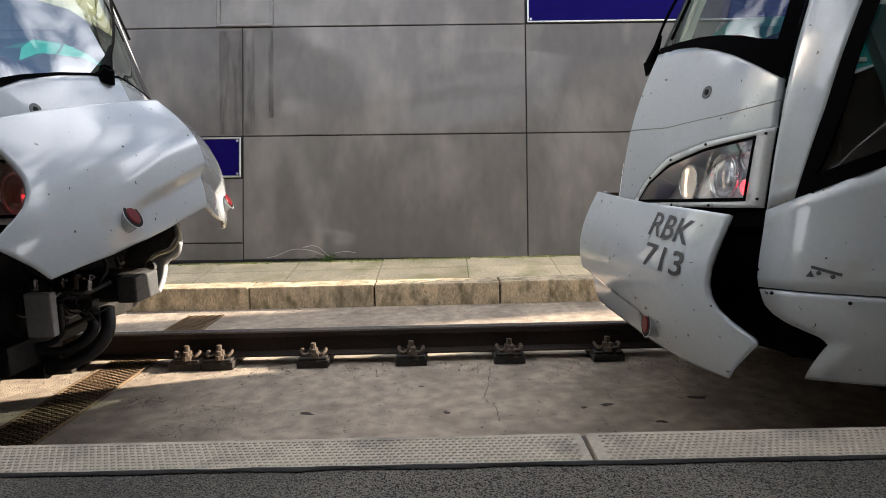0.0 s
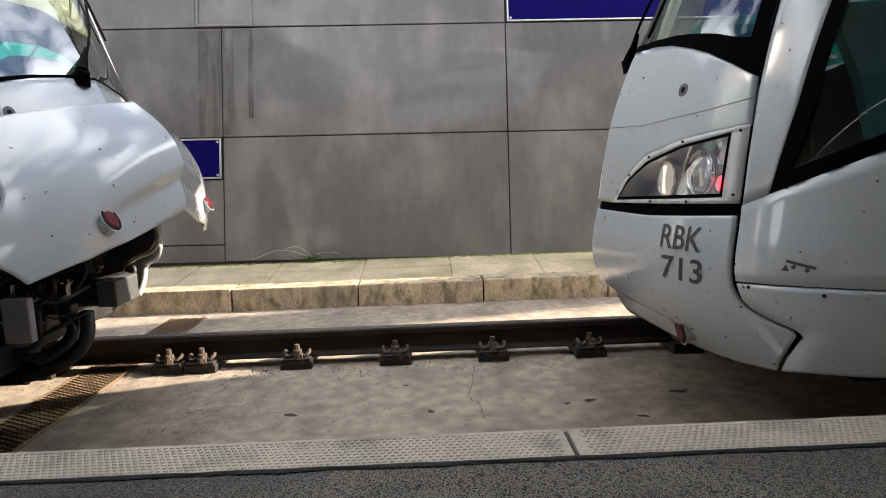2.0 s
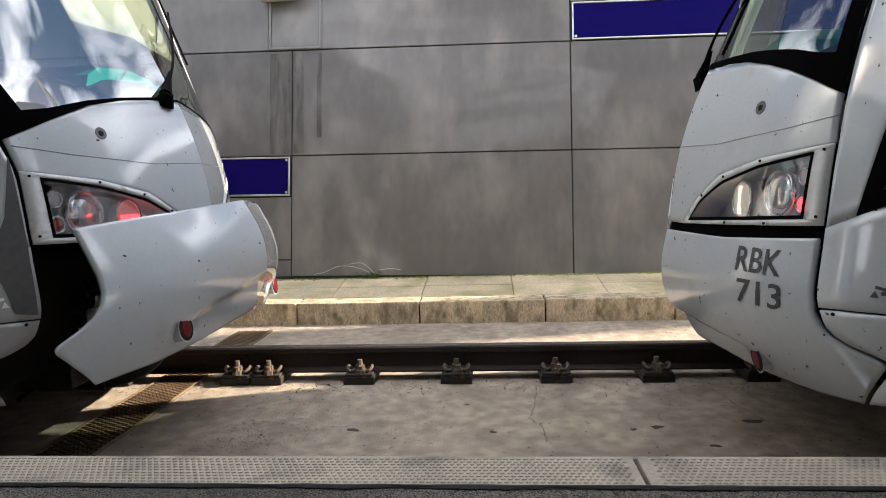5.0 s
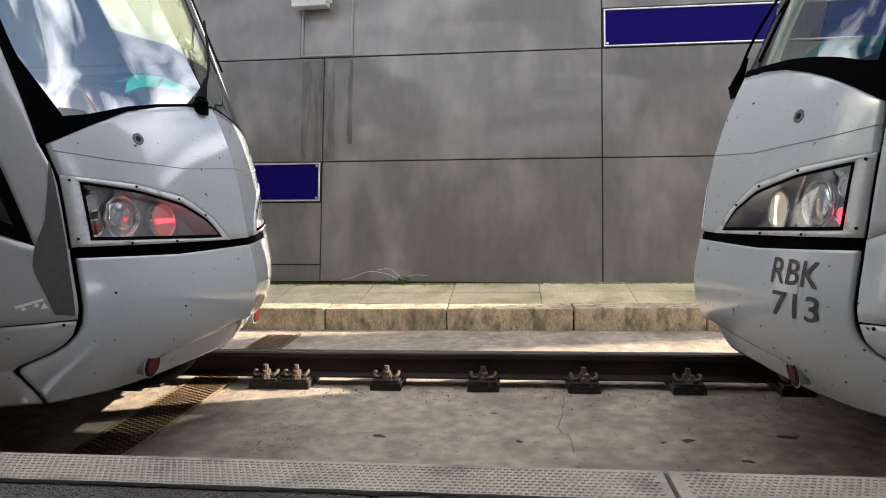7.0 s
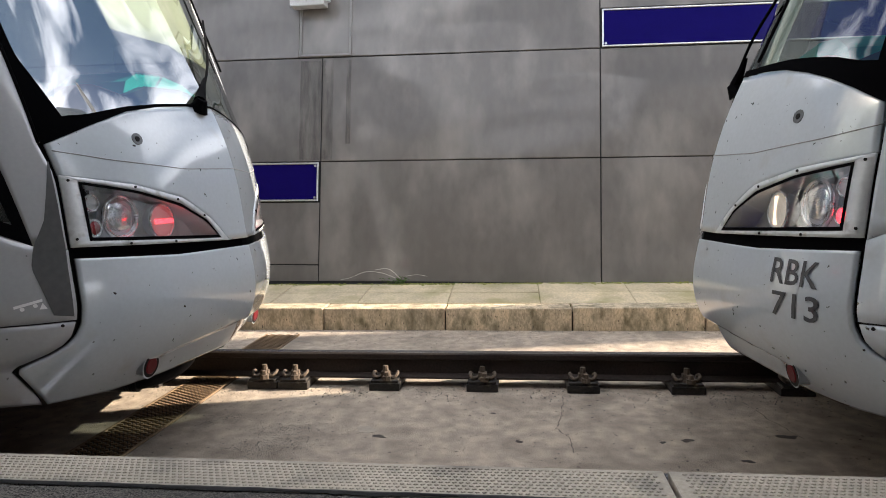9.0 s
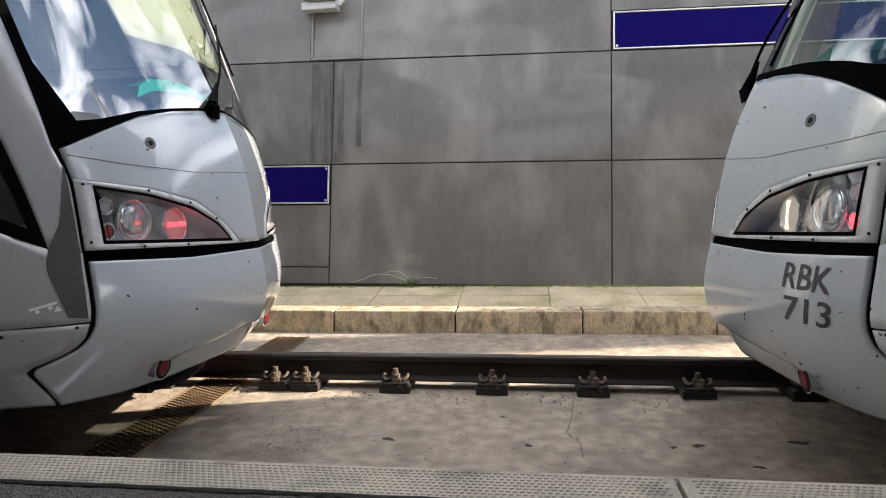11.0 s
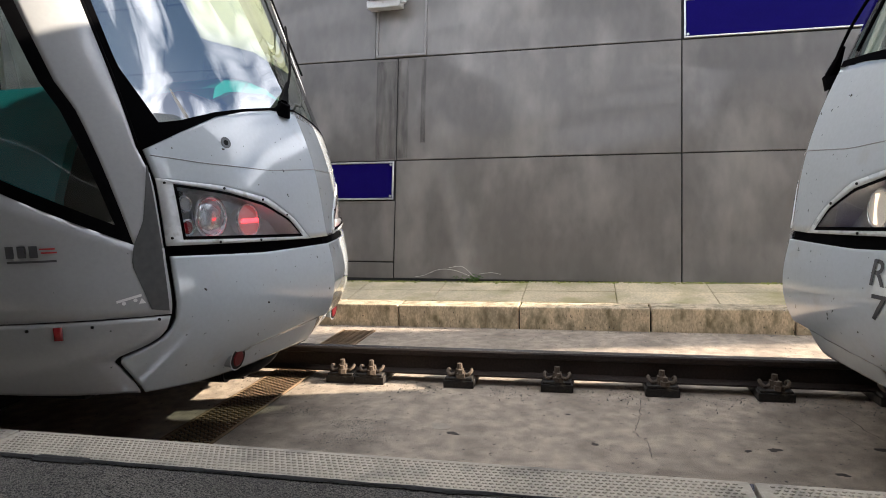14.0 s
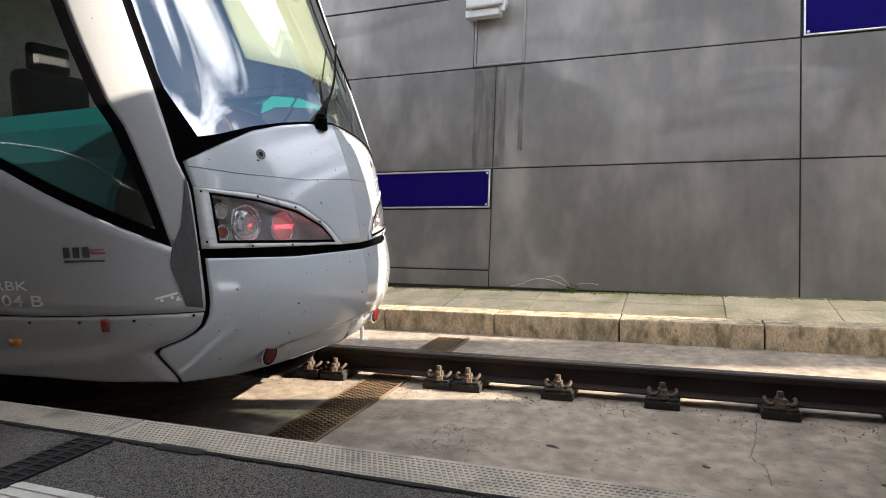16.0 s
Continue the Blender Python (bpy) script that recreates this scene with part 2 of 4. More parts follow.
# ---- mesh helpers ----
def thing(name, label, category, group="", kind="", at=(0, 0, 0)):
    ob = tagged(new(name), label, category, group, kind)
    ob.location = at
    ob.empty_display_size = 0.1
    return ob


def part(name, bm, mat, parent=None, label="", smooth=False):
    me = bpy.data.meshes.new(name)
    if smooth:
        for f in bm.faces:
            f.smooth = True
    bm.to_mesh(me)
    bm.free()
    me.materials.append(mat)
    ob = new(name, me)
    if parent:
        ob.parent = parent
    return tagged(ob, label)


plain_part = part


def top(name, bm, mat, label, category, kind="", smooth=False):
    return tagged(part(name, bm, mat, None, "", smooth), label, category, "", kind)


def box(bm, x0, x1, y0, y1, z0, z1, bevel=0.0, turn=None):
    r = bmesh.ops.create_cube(bm, size=1.0)["verts"]
    m = Matrix.Translation(((x0 + x1) / 2, (y0 + y1) / 2, (z0 + z1) / 2)) @ Matrix.Diagonal((x1 - x0, y1 - y0, z1 - z0, 1))
    bmesh.ops.transform(bm, matrix=(turn or Matrix()) @ m, verts=r)
    if bevel:
        bmesh.ops.bevel(bm, geom=list({e for v in r for e in v.link_edges}), offset=bevel, segments=2, affect="EDGES", profile=0.6)
    return bm


def boxed(x0, x1, y0, y1, z0, z1, bevel=0.0, turn=None):
    return box(bmesh.new(), x0, x1, y0, y1, z0, z1, bevel, turn)


def rod(bm, p, q, r, r2=None, seg=12):
    p, q = Vector(p), Vector(q)
    v = bmesh.ops.create_cone(bm, cap_ends=True, segments=seg, radius1=r, radius2=r if r2 is None else r2, depth=(q - p).length)["verts"]
    bmesh.ops.transform(bm, matrix=Matrix.Translation((p + q) / 2) @ (q - p).to_track_quat("Z", "Y").to_matrix().to_4x4(), verts=v)
    return bm


def tube(points, r, seg=10, steps=8):
    """A bent hose through points."""
    pts = [Vector(p) for p in points]
    way = []
    ext = [2 * pts[0] - pts[1], *pts, 2 * pts[-1] - pts[-2]]
    for i in range(1, len(ext) - 2):
        a, b, c, d = ext[i - 1:i + 3]
        for k in range(steps):
            t = k / steps
            way.append(0.5 * (2 * b + (c - a) * t + (2 * a - 5 * b + 4 * c - d) * t * t + (3 * b - a - 3 * c + d) * t ** 3))
    way.append(pts[-1])
    bm = bmesh.new()
    rings = []
    for i, w in enumerate(way):
        d = (way[min(i + 1, len(way) - 1)] - way[max(i - 1, 0)]).normalized()
        s = d.orthogonal().normalized() if not rings else (side - d * side.dot(d)).normalized()
        side = s
        n = d.cross(s)
        rings.append([bm.verts.new(w + r * (math.cos(a) * s + math.sin(a) * n)) for a in [2 * math.pi * k / seg for k in range(seg)]])
    for a, b in zip(rings, rings[1:]):
        for k in range(seg):
            bm.faces.new((a[k], a[(k + 1) % seg], b[(k + 1) % seg], b[k]))
    bm.faces.new(rings[0][::-1]), bm.faces.new(rings[-1])
    return bm


def extruded(outline, y0, y1, axis="y"):
    """A closed outline of (a, b) pulled from y0 to y1 along an axis."""
    bm = bmesh.new()
    put = {"y": lambda a, b, c: (a, c, b), "x": lambda a, b, c: (c, a, b), "z": lambda a, b, c: (a, b, c)}[axis]
    lo = [bm.verts.new(put(a, b, y0)) for a, b in outline]
    hi = [bm.verts.new(put(a, b, y1)) for a, b in outline]
    bm.faces.new(lo), bm.faces.new(hi[::-1])
    for i in range(len(lo)):
        j = (i + 1) % len(lo)
        bm.faces.new((lo[i], hi[i], hi[j], lo[j]))
    bmesh.ops.recalc_face_normals(bm, faces=bm.faces)
    return bm


# ---- setting ----
ground = top("ground", boxed(-60, 60, -60, 60, -0.5, -0.16), CONCRETE, "grey concrete ground round the tracks", "ground", "structure")


def wall_point(x, z, out=0.0):
    """A point of the leaning facade, at height z; out: metres proud of it."""
    zz = z - 0.013 * x
    return Vector((x + 0.010 * (z - 0.28) * (x + 2.0) / 1.5, 2.6 + 0.2 * (zz - 0.28) - out * 0.98, zz + out * 0.2))


def wall_piece(x0, x1, z0, z1, proud, back=-0.02, bevel=0.004, nx=1):
    bm = bmesh.new()
    f = [bm.verts.new(wall_point(x, z, proud)) for x, z in ((x0, z0), (x1, z0), (x1, z1), (x0, z1))]
    b = [bm.verts.new(wall_point(x, z, back)) for x, z in ((x0, z0), (x1, z0), (x1, z1), (x0, z1))]
    bm.faces.new(f), bm.faces.new(b[::-1])
    for i in range(4):
        bm.faces.new((f[i], b[i], b[(i + 1) % 4], f[(i + 1) % 4]))
    bmesh.ops.recalc_face_normals(bm, faces=bm.faces)
    if bevel:
        front = [e for e in bm.edges if all(v in f for v in e.verts)]
        bmesh.ops.bevel(bm, geom=front, offset=bevel, segments=1, affect="EDGES")
    return bm


def facade():
    wall = tagged(part("wall_north", wall_piece(-26, 26, 0.16, 3.62, -0.012, -0.35, 0), JOINT), "leaning facade clad in weathered steel panels with painted glints and black joints", "wall", "", "structure")
    g = 0.006
    rows = (0.27, 1.515, 2.635, 3.46)
    cols = [-13.5, -10.6, -7.7, -4.82, -1.925, 0.955, 3.85, 6.75, 9.65, 12.5]
    blue_low = (-3.42, -1.945, 1.10, 1.505)
    blue_high = (0.975, 3.83, 2.645, 3.04)
    for i in range(len(cols) - 1):
        for j in range(3):
            a, b, c, d = cols[i] + g, cols[i + 1] - g, rows[j] + g, rows[j + 1] - g
            if i == 3 and j == 0:
                pieces = [(a, b, 0.27, 0.435), (a, b, 0.447, 1.085), (a, -3.43, 1.097, d)]
            elif i == 3 and j == 2:
                pieces = [(a, -2.185, c, d), (-2.165, -1.62, c + 0.02, d), (-1.60, b + 0.0, c, d)]
            elif i == 5 and j == 2:
                pieces = [(a, b, 3.055, d)]
            else:
                pieces = [(a, b, c, d)]
            for p in pieces:
                if p[1] - p[0] > 0.02:
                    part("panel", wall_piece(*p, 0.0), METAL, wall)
    part("foot_gap", wall_piece(-13.5, 12.5, 0.245, 0.274, 0.008, -0.01, 0), JOINT, wall)
    part("coping", wall_piece(0.96, 26, 3.47, 3.62, 0.03, -0.38), RIM, wall)
    part("upper_wall", wall_piece(-26, 0.955, 3.60, 4.9, -0.012, -0.35, 0), JOINT, wall)
    for i in range(5):
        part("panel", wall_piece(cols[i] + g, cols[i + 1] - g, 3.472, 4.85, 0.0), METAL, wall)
    for n, (x0, x1, z0, z1) in enumerate((blue_low, blue_high)):
        w = tagged(new("window_%d" % (n + 1)), "dark blue enamelled glass strip in a pale aluminium frame", "window", "", "structure")
        part("pane", wall_piece(x0 + 0.02, x1 - 0.02, z0 + 0.02, z1 - 0.02, 0.002, -0.01, 0), BLUE, w)
        t = 0.016
        for q in ((x0, x1, z0, z0 + t), (x0, x1, z1 - t, z1), (x0, x0 + t, z0 + t, z1 - t), (x1 - t, x1, z0 + t, z1 - t)):
            part("frame_bar", wall_piece(*q, 0.012, -0.01, 0.003), ALU, w)
        for cx, cz in ((x0 + 0.035, z0 + 0.035), (x1 - 0.035, z0 + 0.035), (x1 - 0.035, z1 - 0.035)):
            bm = bmesh.new()
            p = wall_point(cx, cz, 0.002)
            rod(bm, p, p + Vector((0, -0.012, 0.002)), 0.014, 0.012, 10)
            part("screw", bm, ALU, w)
    # framed hatch with the flood light over it
    hatch = thing("wall_hatch", "pale sheet-metal hatch with a raised rim on the facade", "hatch")
    part("rim", wall_piece(-2.175, -2.150, 2.64, 3.45, 0.025, -0.01, 0.004), RIM, hatch)
    part("rim", wall_piece(-1.635, -1.61, 2.64, 3.45, 0.025, -0.01, 0.004), RIM, hatch)
    part("rim", wall_piece(-2.150, -1.635, 2.64, 2.665, 0.025, -0.01, 0.004), RIM, hatch)
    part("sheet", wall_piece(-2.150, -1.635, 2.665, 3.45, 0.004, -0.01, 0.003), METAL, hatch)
    light = thing("wall_lamp", "off-white box-shaped flood light on a facade bracket", "lamp")
    bm = bmesh.new()
    box(bm, -2.24, -1.86, 3.00, 3.16, 3.19, 3.27, 0.012)
    part("housing", bm, FRAME_PAINT, light)
    bm = bmesh.new()
    box(bm, -2.21, -1.80, 2.93, 3.16, 3.275, 3.40, 0.02)
    part("head", bm, FRAME_PAINT, light)
    bm = bmesh.new()
    rod(bm, (-1.83, 3.02, 3.22), (-1.83, 3.02, 3.38), 0.035, 0.05)
    part("socket", bm, FRAME_PAINT, light)
    part("bracket", boxed(-2.08, -2.0, 3.1, 3.25, 3.2, 3.3), ALU, light)
    # drip marks below the hatch, where water runs down
    for x0, x1, z0 in ((-2.16, -1.935, 1.53), (-1.915, -1.80, 1.535), (-1.66, -1.61, 1.7)):
        st = part("drip_stain", wall_piece(x0, x1, z0, 2.60, 0.0015, -0.001, 0), STREAK, wall)
    return wall


facade()

# far pavement: slabs with moss in the joints, kerb stones in front
KERB_Y, KERB_Z = 1.655, 0.195
pavement = tagged(part("pavement", extruded([(1.9, -0.16), (5.0, -0.16), (5.0, 0.255), (2.7, 0.255), (1.9, 0.180)], -40, 40, "x"), MOSS), "raised paving along the facade with mossy joints", "pavement", "", "structure")
rnd = random.Random(4)


def tilted_slab(x0, x1, y0, y1):
    bm = bmesh.new()
    zz = lambda y: 0.196 + 0.085 * (y - 1.9) / 0.8
    d = [rnd.uniform(-0.003, 0.003) for _ in range(4)]
    t = [bm.verts.new((x, y, zz(y) + k)) for (x, y), k in zip(((x0, y0), (x1, y0), (x1, y1), (x0, y1)), d)]
    b = [bm.verts.new((v.co.x, v.co.y, v.co.z - 0.05)) for v in t]
    bm.faces.new(t), bm.faces.new(b[::-1])
    for i in range(4):
        bm.faces.new((t[i], b[i], b[(i + 1) % 4], t[(i + 1) % 4]))
    bmesh.ops.recalc_face_normals(bm, faces=bm.faces)
    bmesh.ops.bevel(bm, geom=[e for e in bm.edges if all(v in t for v in e.verts)], offset=0.004, segments=1, affect="EDGES")
    return bm


for k in range(-10, 11):
    x = 0.33 + 0.835 * k
    for y0, y1, sh in ((1.905, 2.247, 0.0), (2.253, 2.60, 0.0)):
        part("slab", tilted_slab(x + 0.003 + sh, x + 0.832 + sh, y0, y1), SLAB, pavement)

kerb = tagged(part("kerb", boxed(-40, 40, 1.70, 1.89, -0.16, 0.15), JOINT), "stone kerb in front of the far pavement", "kerb", "", "structure")
for k in range(-8, 9):
    x = -1.585 + 1.087 * k
    bm = bmesh.new()
    box(bm, x + 0.006, x + 1.081, KERB_Y, 1.90, -0.05, KERB_Z + rnd.uniform(-0.003, 0.003), 0.014)
    part("kerb_stone", bm, STONE, kerb)

# track bed between the platform and the kerb
bed = top("trackbed", boxed(-40, 40, -1.96, 1.66, -0.155, 0.0), CONCRETE, "stained concrete track bed with cracks and grit", "ground", "structure")


def blot(name, cx, cy, rx, ry, z, mat, parent, seed, n=40, rough=0.35):
    """A thin flat patch with a ragged edge."""
    r = random.Random(seed)
    ph = [r.uniform(0, 6.28) for _ in range(5)]
    out = []
    for i in range(n):
        a = 2 * math.pi * i / n
        k = 1 + rough * sum(math.sin((j + 2) * a + ph[j]) / (j + 1.5) for j in range(5)) + r.uniform(-0.08, 0.08)
        out.append((cx + rx * k * math.cos(a), cy + ry * k * math.sin(a)))
    return part(name, extruded(out, z - 0.003, z, "z"), mat, parent)


for i, (x, y, rx, ry) in enumerate(((0.12, -0.73, 0.022, 0.016), (0.80, -0.70, 0.018, 0.014), (0.92, -0.67, 0.032, 0.024), (1.12, -0.89, 0.035, 0.015), (-0.58, -0.70, 0.04, 0.02), (-0.02, -0.35, 0.02, 0.01), (1.4, -0.6, 0.05, 0.03))):
    blot("oil_stain", x, y, 0.8 * rx, 0.8 * ry, 0.0015, STAIN, bed, 30 + i)
blot("dust_patch", -0.66, -0.62, 0.05, 0.045, 0.0015, material("pale_dust", (0.40, 0.345, 0.28), 0.95), bed, 50, rough=0.2)


def crack(points, w, seed):
    r = random.Random(seed)
    pts = []
    for (x0, y0), (x1, y1) in zip(points, points[1:]):
        for k in range(7):
            t = k / 7
            pts.append((x0 + (x1 - x0) * t + r.uniform(-0.008, 0.008), y0 + (y1 - y0) * t))
    pts.append(points[-1])
    bm = bmesh.new()
    prev = None
    for i, (x, y) in enumerate(pts):
        h = w * r.uniform(0.5, 1.3)
        cur = (bm.verts.new((x - h, y, 0.0012)), bm.verts.new((x + h, y, 0.0012)))
        if prev:
            bm.faces.new((prev[0], prev[1], cur[1], cur[0]))
        prev = cur
    for f in bm.faces:
        if f.normal.z < 0:
            f.normal_flip()
    part("crack", bm, STAIN, bed)


crack([(0.38, -0.06), (0.36, -0.3), (0.33, -0.45), (0.31, -0.55), (0.36, -0.66), (0.37, -0.85)], 0.002, 3)
crack([(1.36, -0.1), (1.41, -0.4), (1.47, -0.62)], 0.002, 5)


def grit():
    r = random.Random(9)
    bm = bmesh.new()
    for k in range(2300):
        if k >= 1500:
            cx, cy = r.choice(((-1.15, -0.66), (-1.05, -0.82), (-1.0, -0.62), (-1.5, -0.52), (-1.2, -0.9)))
            x, y, s = cx + r.gauss(0, 0.10), cy + r.gauss(0, 0.05), r.uniform(0.0015, 0.004)
        elif k < 950:
            x, y, s = r.uniform(-3, 2.6), r.gauss(-0.02, 0.08), r.uniform(0.002, 0.0075)
        elif k < 1250:
            x, y, s = r.uniform(-3, 2.6), r.uniform(-1.1, 1.6), r.uniform(0.002, 0.005)
        else:
            x, y, s = r.uniform(-3, 2.6), 1.63 - abs(r.gauss(0, 0.03)), r.uniform(0.003, 0.007)
        a, b, c = (r.uniform(0.6, 1.3) * s for _ in range(3))
        v = [bm.verts.new((x + dx * a, y + dy * b, max(0.0006, c * (1 + dz)))) for dx, dy, dz in ((1, 0, -0.8), (-0.5, 0.9, -0.8), (-0.5, -0.9, -0.8), (0.1, 0.1, 0.5))]
        for f in ((0, 1, 3), (1, 2, 3), (2, 0, 3)):
            bm.faces.new([v[i] for i in f])
    tagged(part("grit", bm, GRAVEL), "loose grit and ballast dust along the rail", "grit", "", "stuff")


grit()


def moss_edge():
    """Moss cushions along the foot of the facade and in the slab joints."""
    r = random.Random(21)
    bm = bmesh.new()
    for k in range(1600):
        x = r.uniform(-4.5, 3.6)
        if noise.noise((x * 1.7, 2, 0)) < -0.15 and k % 4:
            continue
        y, w, h = 2.585 - abs(r.gauss(0, 0.022)), r.uniform(0.008, 0.022), r.uniform(0.004, 0.014)
        z = 0.196 + 0.085 * (y - 1.9) / 0.8
        q = [bm.verts.new((x + w * math.cos(a), y + 0.7 * w * math.sin(a), z - 0.002)) for a in [1.2566 * j for j in range(5)]]
        p = bm.verts.new((x + r.uniform(-0.004, 0.004), y, z + h))
        for j in range(5):
            bm.faces.new((q[j], q[(j + 1) % 5], p))
    tagged(part("moss_edge", bm, MOSS), "yellow-green moss along the foot of the metal facade", "moss", "", "stuff")


moss_edge()

# ---- rails ----
RAIL = [(-0.065, 0.052), (0.065, 0.052), (0.065, 0.062), (0.012, 0.076), (0.009, 0.158), (0.034, 0.170), (0.036, 0.198), (0.030, 0.206), (-0.030, 0.206), (-0.036, 0.198), (-0.034, 0.170), (-0.009, 0.158), (-0.012, 0.076), (-0.065, 0.062)]


def rail(y, label):
    r = thing("rail", label, "rail", "rails of the track")
    part("rail_body", extruded([(y + a, b) for a, b in RAIL], -30, 30, "x"), RUST, r)
    part("running_surface", boxed(-30, 30, y - 0.027, y + 0.027, 0.2065, 0.2085), RAIL_TOP, r, "polished running surface")


RAIL_FAR, RAIL_NEAR = 0.155, -1.51
rail(RAIL_FAR, "rusty brown steel rail with a polished head on raised plates")
rail(RAIL_NEAR, "rusty steel rail close under the platform edge")


def fastening():
    f = thing("rail_fastening", "dusty spring-clip rail fastening bolted on a dark steel plate", "fastening", "rail fastenings")
    part("base_plate", boxed(-0.095, 0.095, -0.155, 0.16, 0.0, 0.048, 0.005), PLATE, f)
    for s in (-1, 1):
        part("shoulder", boxed(-0.085, 0.085, s * 0.11 - 0.04, s * 0.11 + 0.04, 0.048, 0.064, 0.005), PLATE, f)
        bm = bmesh.new()
        rod(bm, (0, s * 0.092, 0.064), (0, s * 0.092, 0.078), 0.034, 0.030, 12)
        part("washer", bm, CLIP, f)
        bm = bmesh.new()
        rod(bm, (0, s * 0.092, 0.078), (0, s * 0.092, 0.108), 0.030, 0.029, 6)
        rod(bm, (0, s * 0.092, 0.108), (0, s * 0.092, 0.142), 0.019, 0.016, 8)
        part("bolt", bm, CLIP, f)
        pts = [(-0.066, s * 0.062, 0.088), (-0.074, s * 0.080, 0.100), (-0.072, s * 0.106, 0.090), (-0.052, s * 0.120, 0.076), (-0.022, s * 0.088, 0.080), (0.0, s * 0.074, 0.088),
               (0.022, s * 0.088, 0.080), (0.052, s * 0.120, 0.076), (0.072, s * 0.106, 0.090), (0.074, s * 0.080, 0.100), (0.066, s * 0.062, 0.088)]
        part("spring_clip", tube(pts, 0.0105, 7, 5), CLIP, f, smooth=True)
    bm = bmesh.new()
    rod(bm, (0.014, -0.135, 0.064), (0.014, -0.135, 0.090), 0.029, 0.028, 6)
    rod(bm, (0.014, -0.135, 0.088), (0.014, -0.135, 0.114), 0.018, 0.015, 8)
    part("anchor_bolt", bm, CLIP, f)
    return f


PLATES = [-1.275, -1.475, -2.255, -2.455, -3.05, -3.65] + [0.6 * k - 0.695 for k in range(0, 8)]
first = fastening()
first.location = (PLATES[0], RAIL_FAR, 0)
for y in (RAIL_FAR, RAIL_NEAR):
    for x in PLATES:
        if (x, y) != (PLATES[0], RAIL_FAR):
            copy_thing(first, pose(x, y, 0))


# ---- drain grating across the track ----
def grating():
    x0, x1 = -2.03, -1.735
    # solid slab level with the bed, coloured as the channel's shade
    tagged(part("drain_pit", boxed(x0, x1, -1.9, 1.45, -0.1, 0.0015), DRAIN_SHADE), "flush black slab painted as the shaded drain channel under the grating", "drain", "", "structure")
    g = thing("drain_grating", "rusty expanded-metal drain grating across the track bed", "grating")
    bm = bmesh.new()
    for a in (x0, x1 - 0.012):
        box(bm, a, a + 0.012, -1.9, 1.45, 0.002, 0.012)
    part("side_rail", bm, GRATE, g)
    verts, faces = [], []

    def bar(ax, ay, bx, by, w, za, zb):
        d = Vector((bx - ax, by - ay, 0)).normalized()
        n = Vector((-d.y, d.x, 0)) * w
        i = len(verts)
        for px, py in ((ax, ay), (bx, by)):
            for q in (n, -n):
                for z in (za, zb):
                    verts.append((px + q.x, py + q.y, z))
        faces.extend([(i, i + 1, i + 3, i + 2), (i + 4, i + 6, i + 7, i + 5), (i, i + 4, i + 5, i + 1), (i + 2, i + 3, i + 7, i + 6), (i + 1, i + 5, i + 7, i + 3), (i, i + 2, i + 6, i + 4)])

    cols = 8
    px = (x1 - x0 - 0.024) / cols
    py = 0.036
    for j in range(int(3.35 / py)):
        y = -1.9 + j * py
        for i in range(cols):
            a = x0 + 0.012 + i * px
            o = py / 2 if i % 2 else 0
            y2 = min(y + o + py / 2, 1.45)
            bar(a, y + o, a + px, min(y + o + py * 0.1, 1.45), 0.0039, 0.003, 0.010)
            bar(a + px * 0.5, y + o, a + px * 0.5, y2, 0.0035, 0.003, 0.009)
    me = bpy.data.meshes.new("mesh_bars")
    me.from_pydata(verts, [], faces)
    me.materials.append(GRATE)
    ob = new("expanded_mesh", me)
    ob.parent = g
    tagged(ob, kind="stuff")


grating()

# ---- near platform ----
PZ = 0.42
platform = tagged(part("platform", boxed(-40, 40, -14, -2.115, -0.16, PZ - 0.004), ASPHALT), "dark asphalt platform with coarse grain", "platform", "", "structure")
edging = tagged(part("platform_edge", boxed(-40, 40, -2.105, -1.945, -0.16, PZ - 0.03), JOINT), "pale tactile edge stones along the platform", "platform edge", "", "structure")


def tactile_stone(x0, x1):
    """An edge stone with rows of small lozenge studs."""
    bm = boxed(x0, x1, -2.105, -1.925, 0.10, PZ, 0.006)
    rows, step = 9, 0.019
    nx = int((x1 - x0 - 0.06) / step)
    for j in range(rows):
        for i in range(nx):
            cx = x0 + 0.04 + (i + (0.5 if j % 2 else 0)) * step
            cy = -2.090 + j * 0.0175
            if cx > x1 - 0.02:
                continue
            a, b, h = 0.0078, 0.0052, 0.0030
            v = [bm.verts.new((cx + dx * a, cy + dy * b, PZ - 0.0005)) for dx, dy in ((1, 0), (0.2, 1), (-1, 0), (-0.2, -1))]
            w = [bm.verts.new((cx + dx * a * 0.6, cy + dy * b * 0.6, PZ + h)) for dx, dy in ((1, 0), (0.2, 1), (-1, 0), (-0.2, -1))]
            bm.faces.new(w)
            for k in range(4):
                bm.faces.new((v[k], v[(k + 1) % 4], w[(k + 1) % 4], w[k]))
    return bm


for k in range(-3, 4):
    x = -1.885 + 2.41 * k
    part("edge_stone", tactile_stone(x + 0.006, x + 2.404), TACTILE, edging)


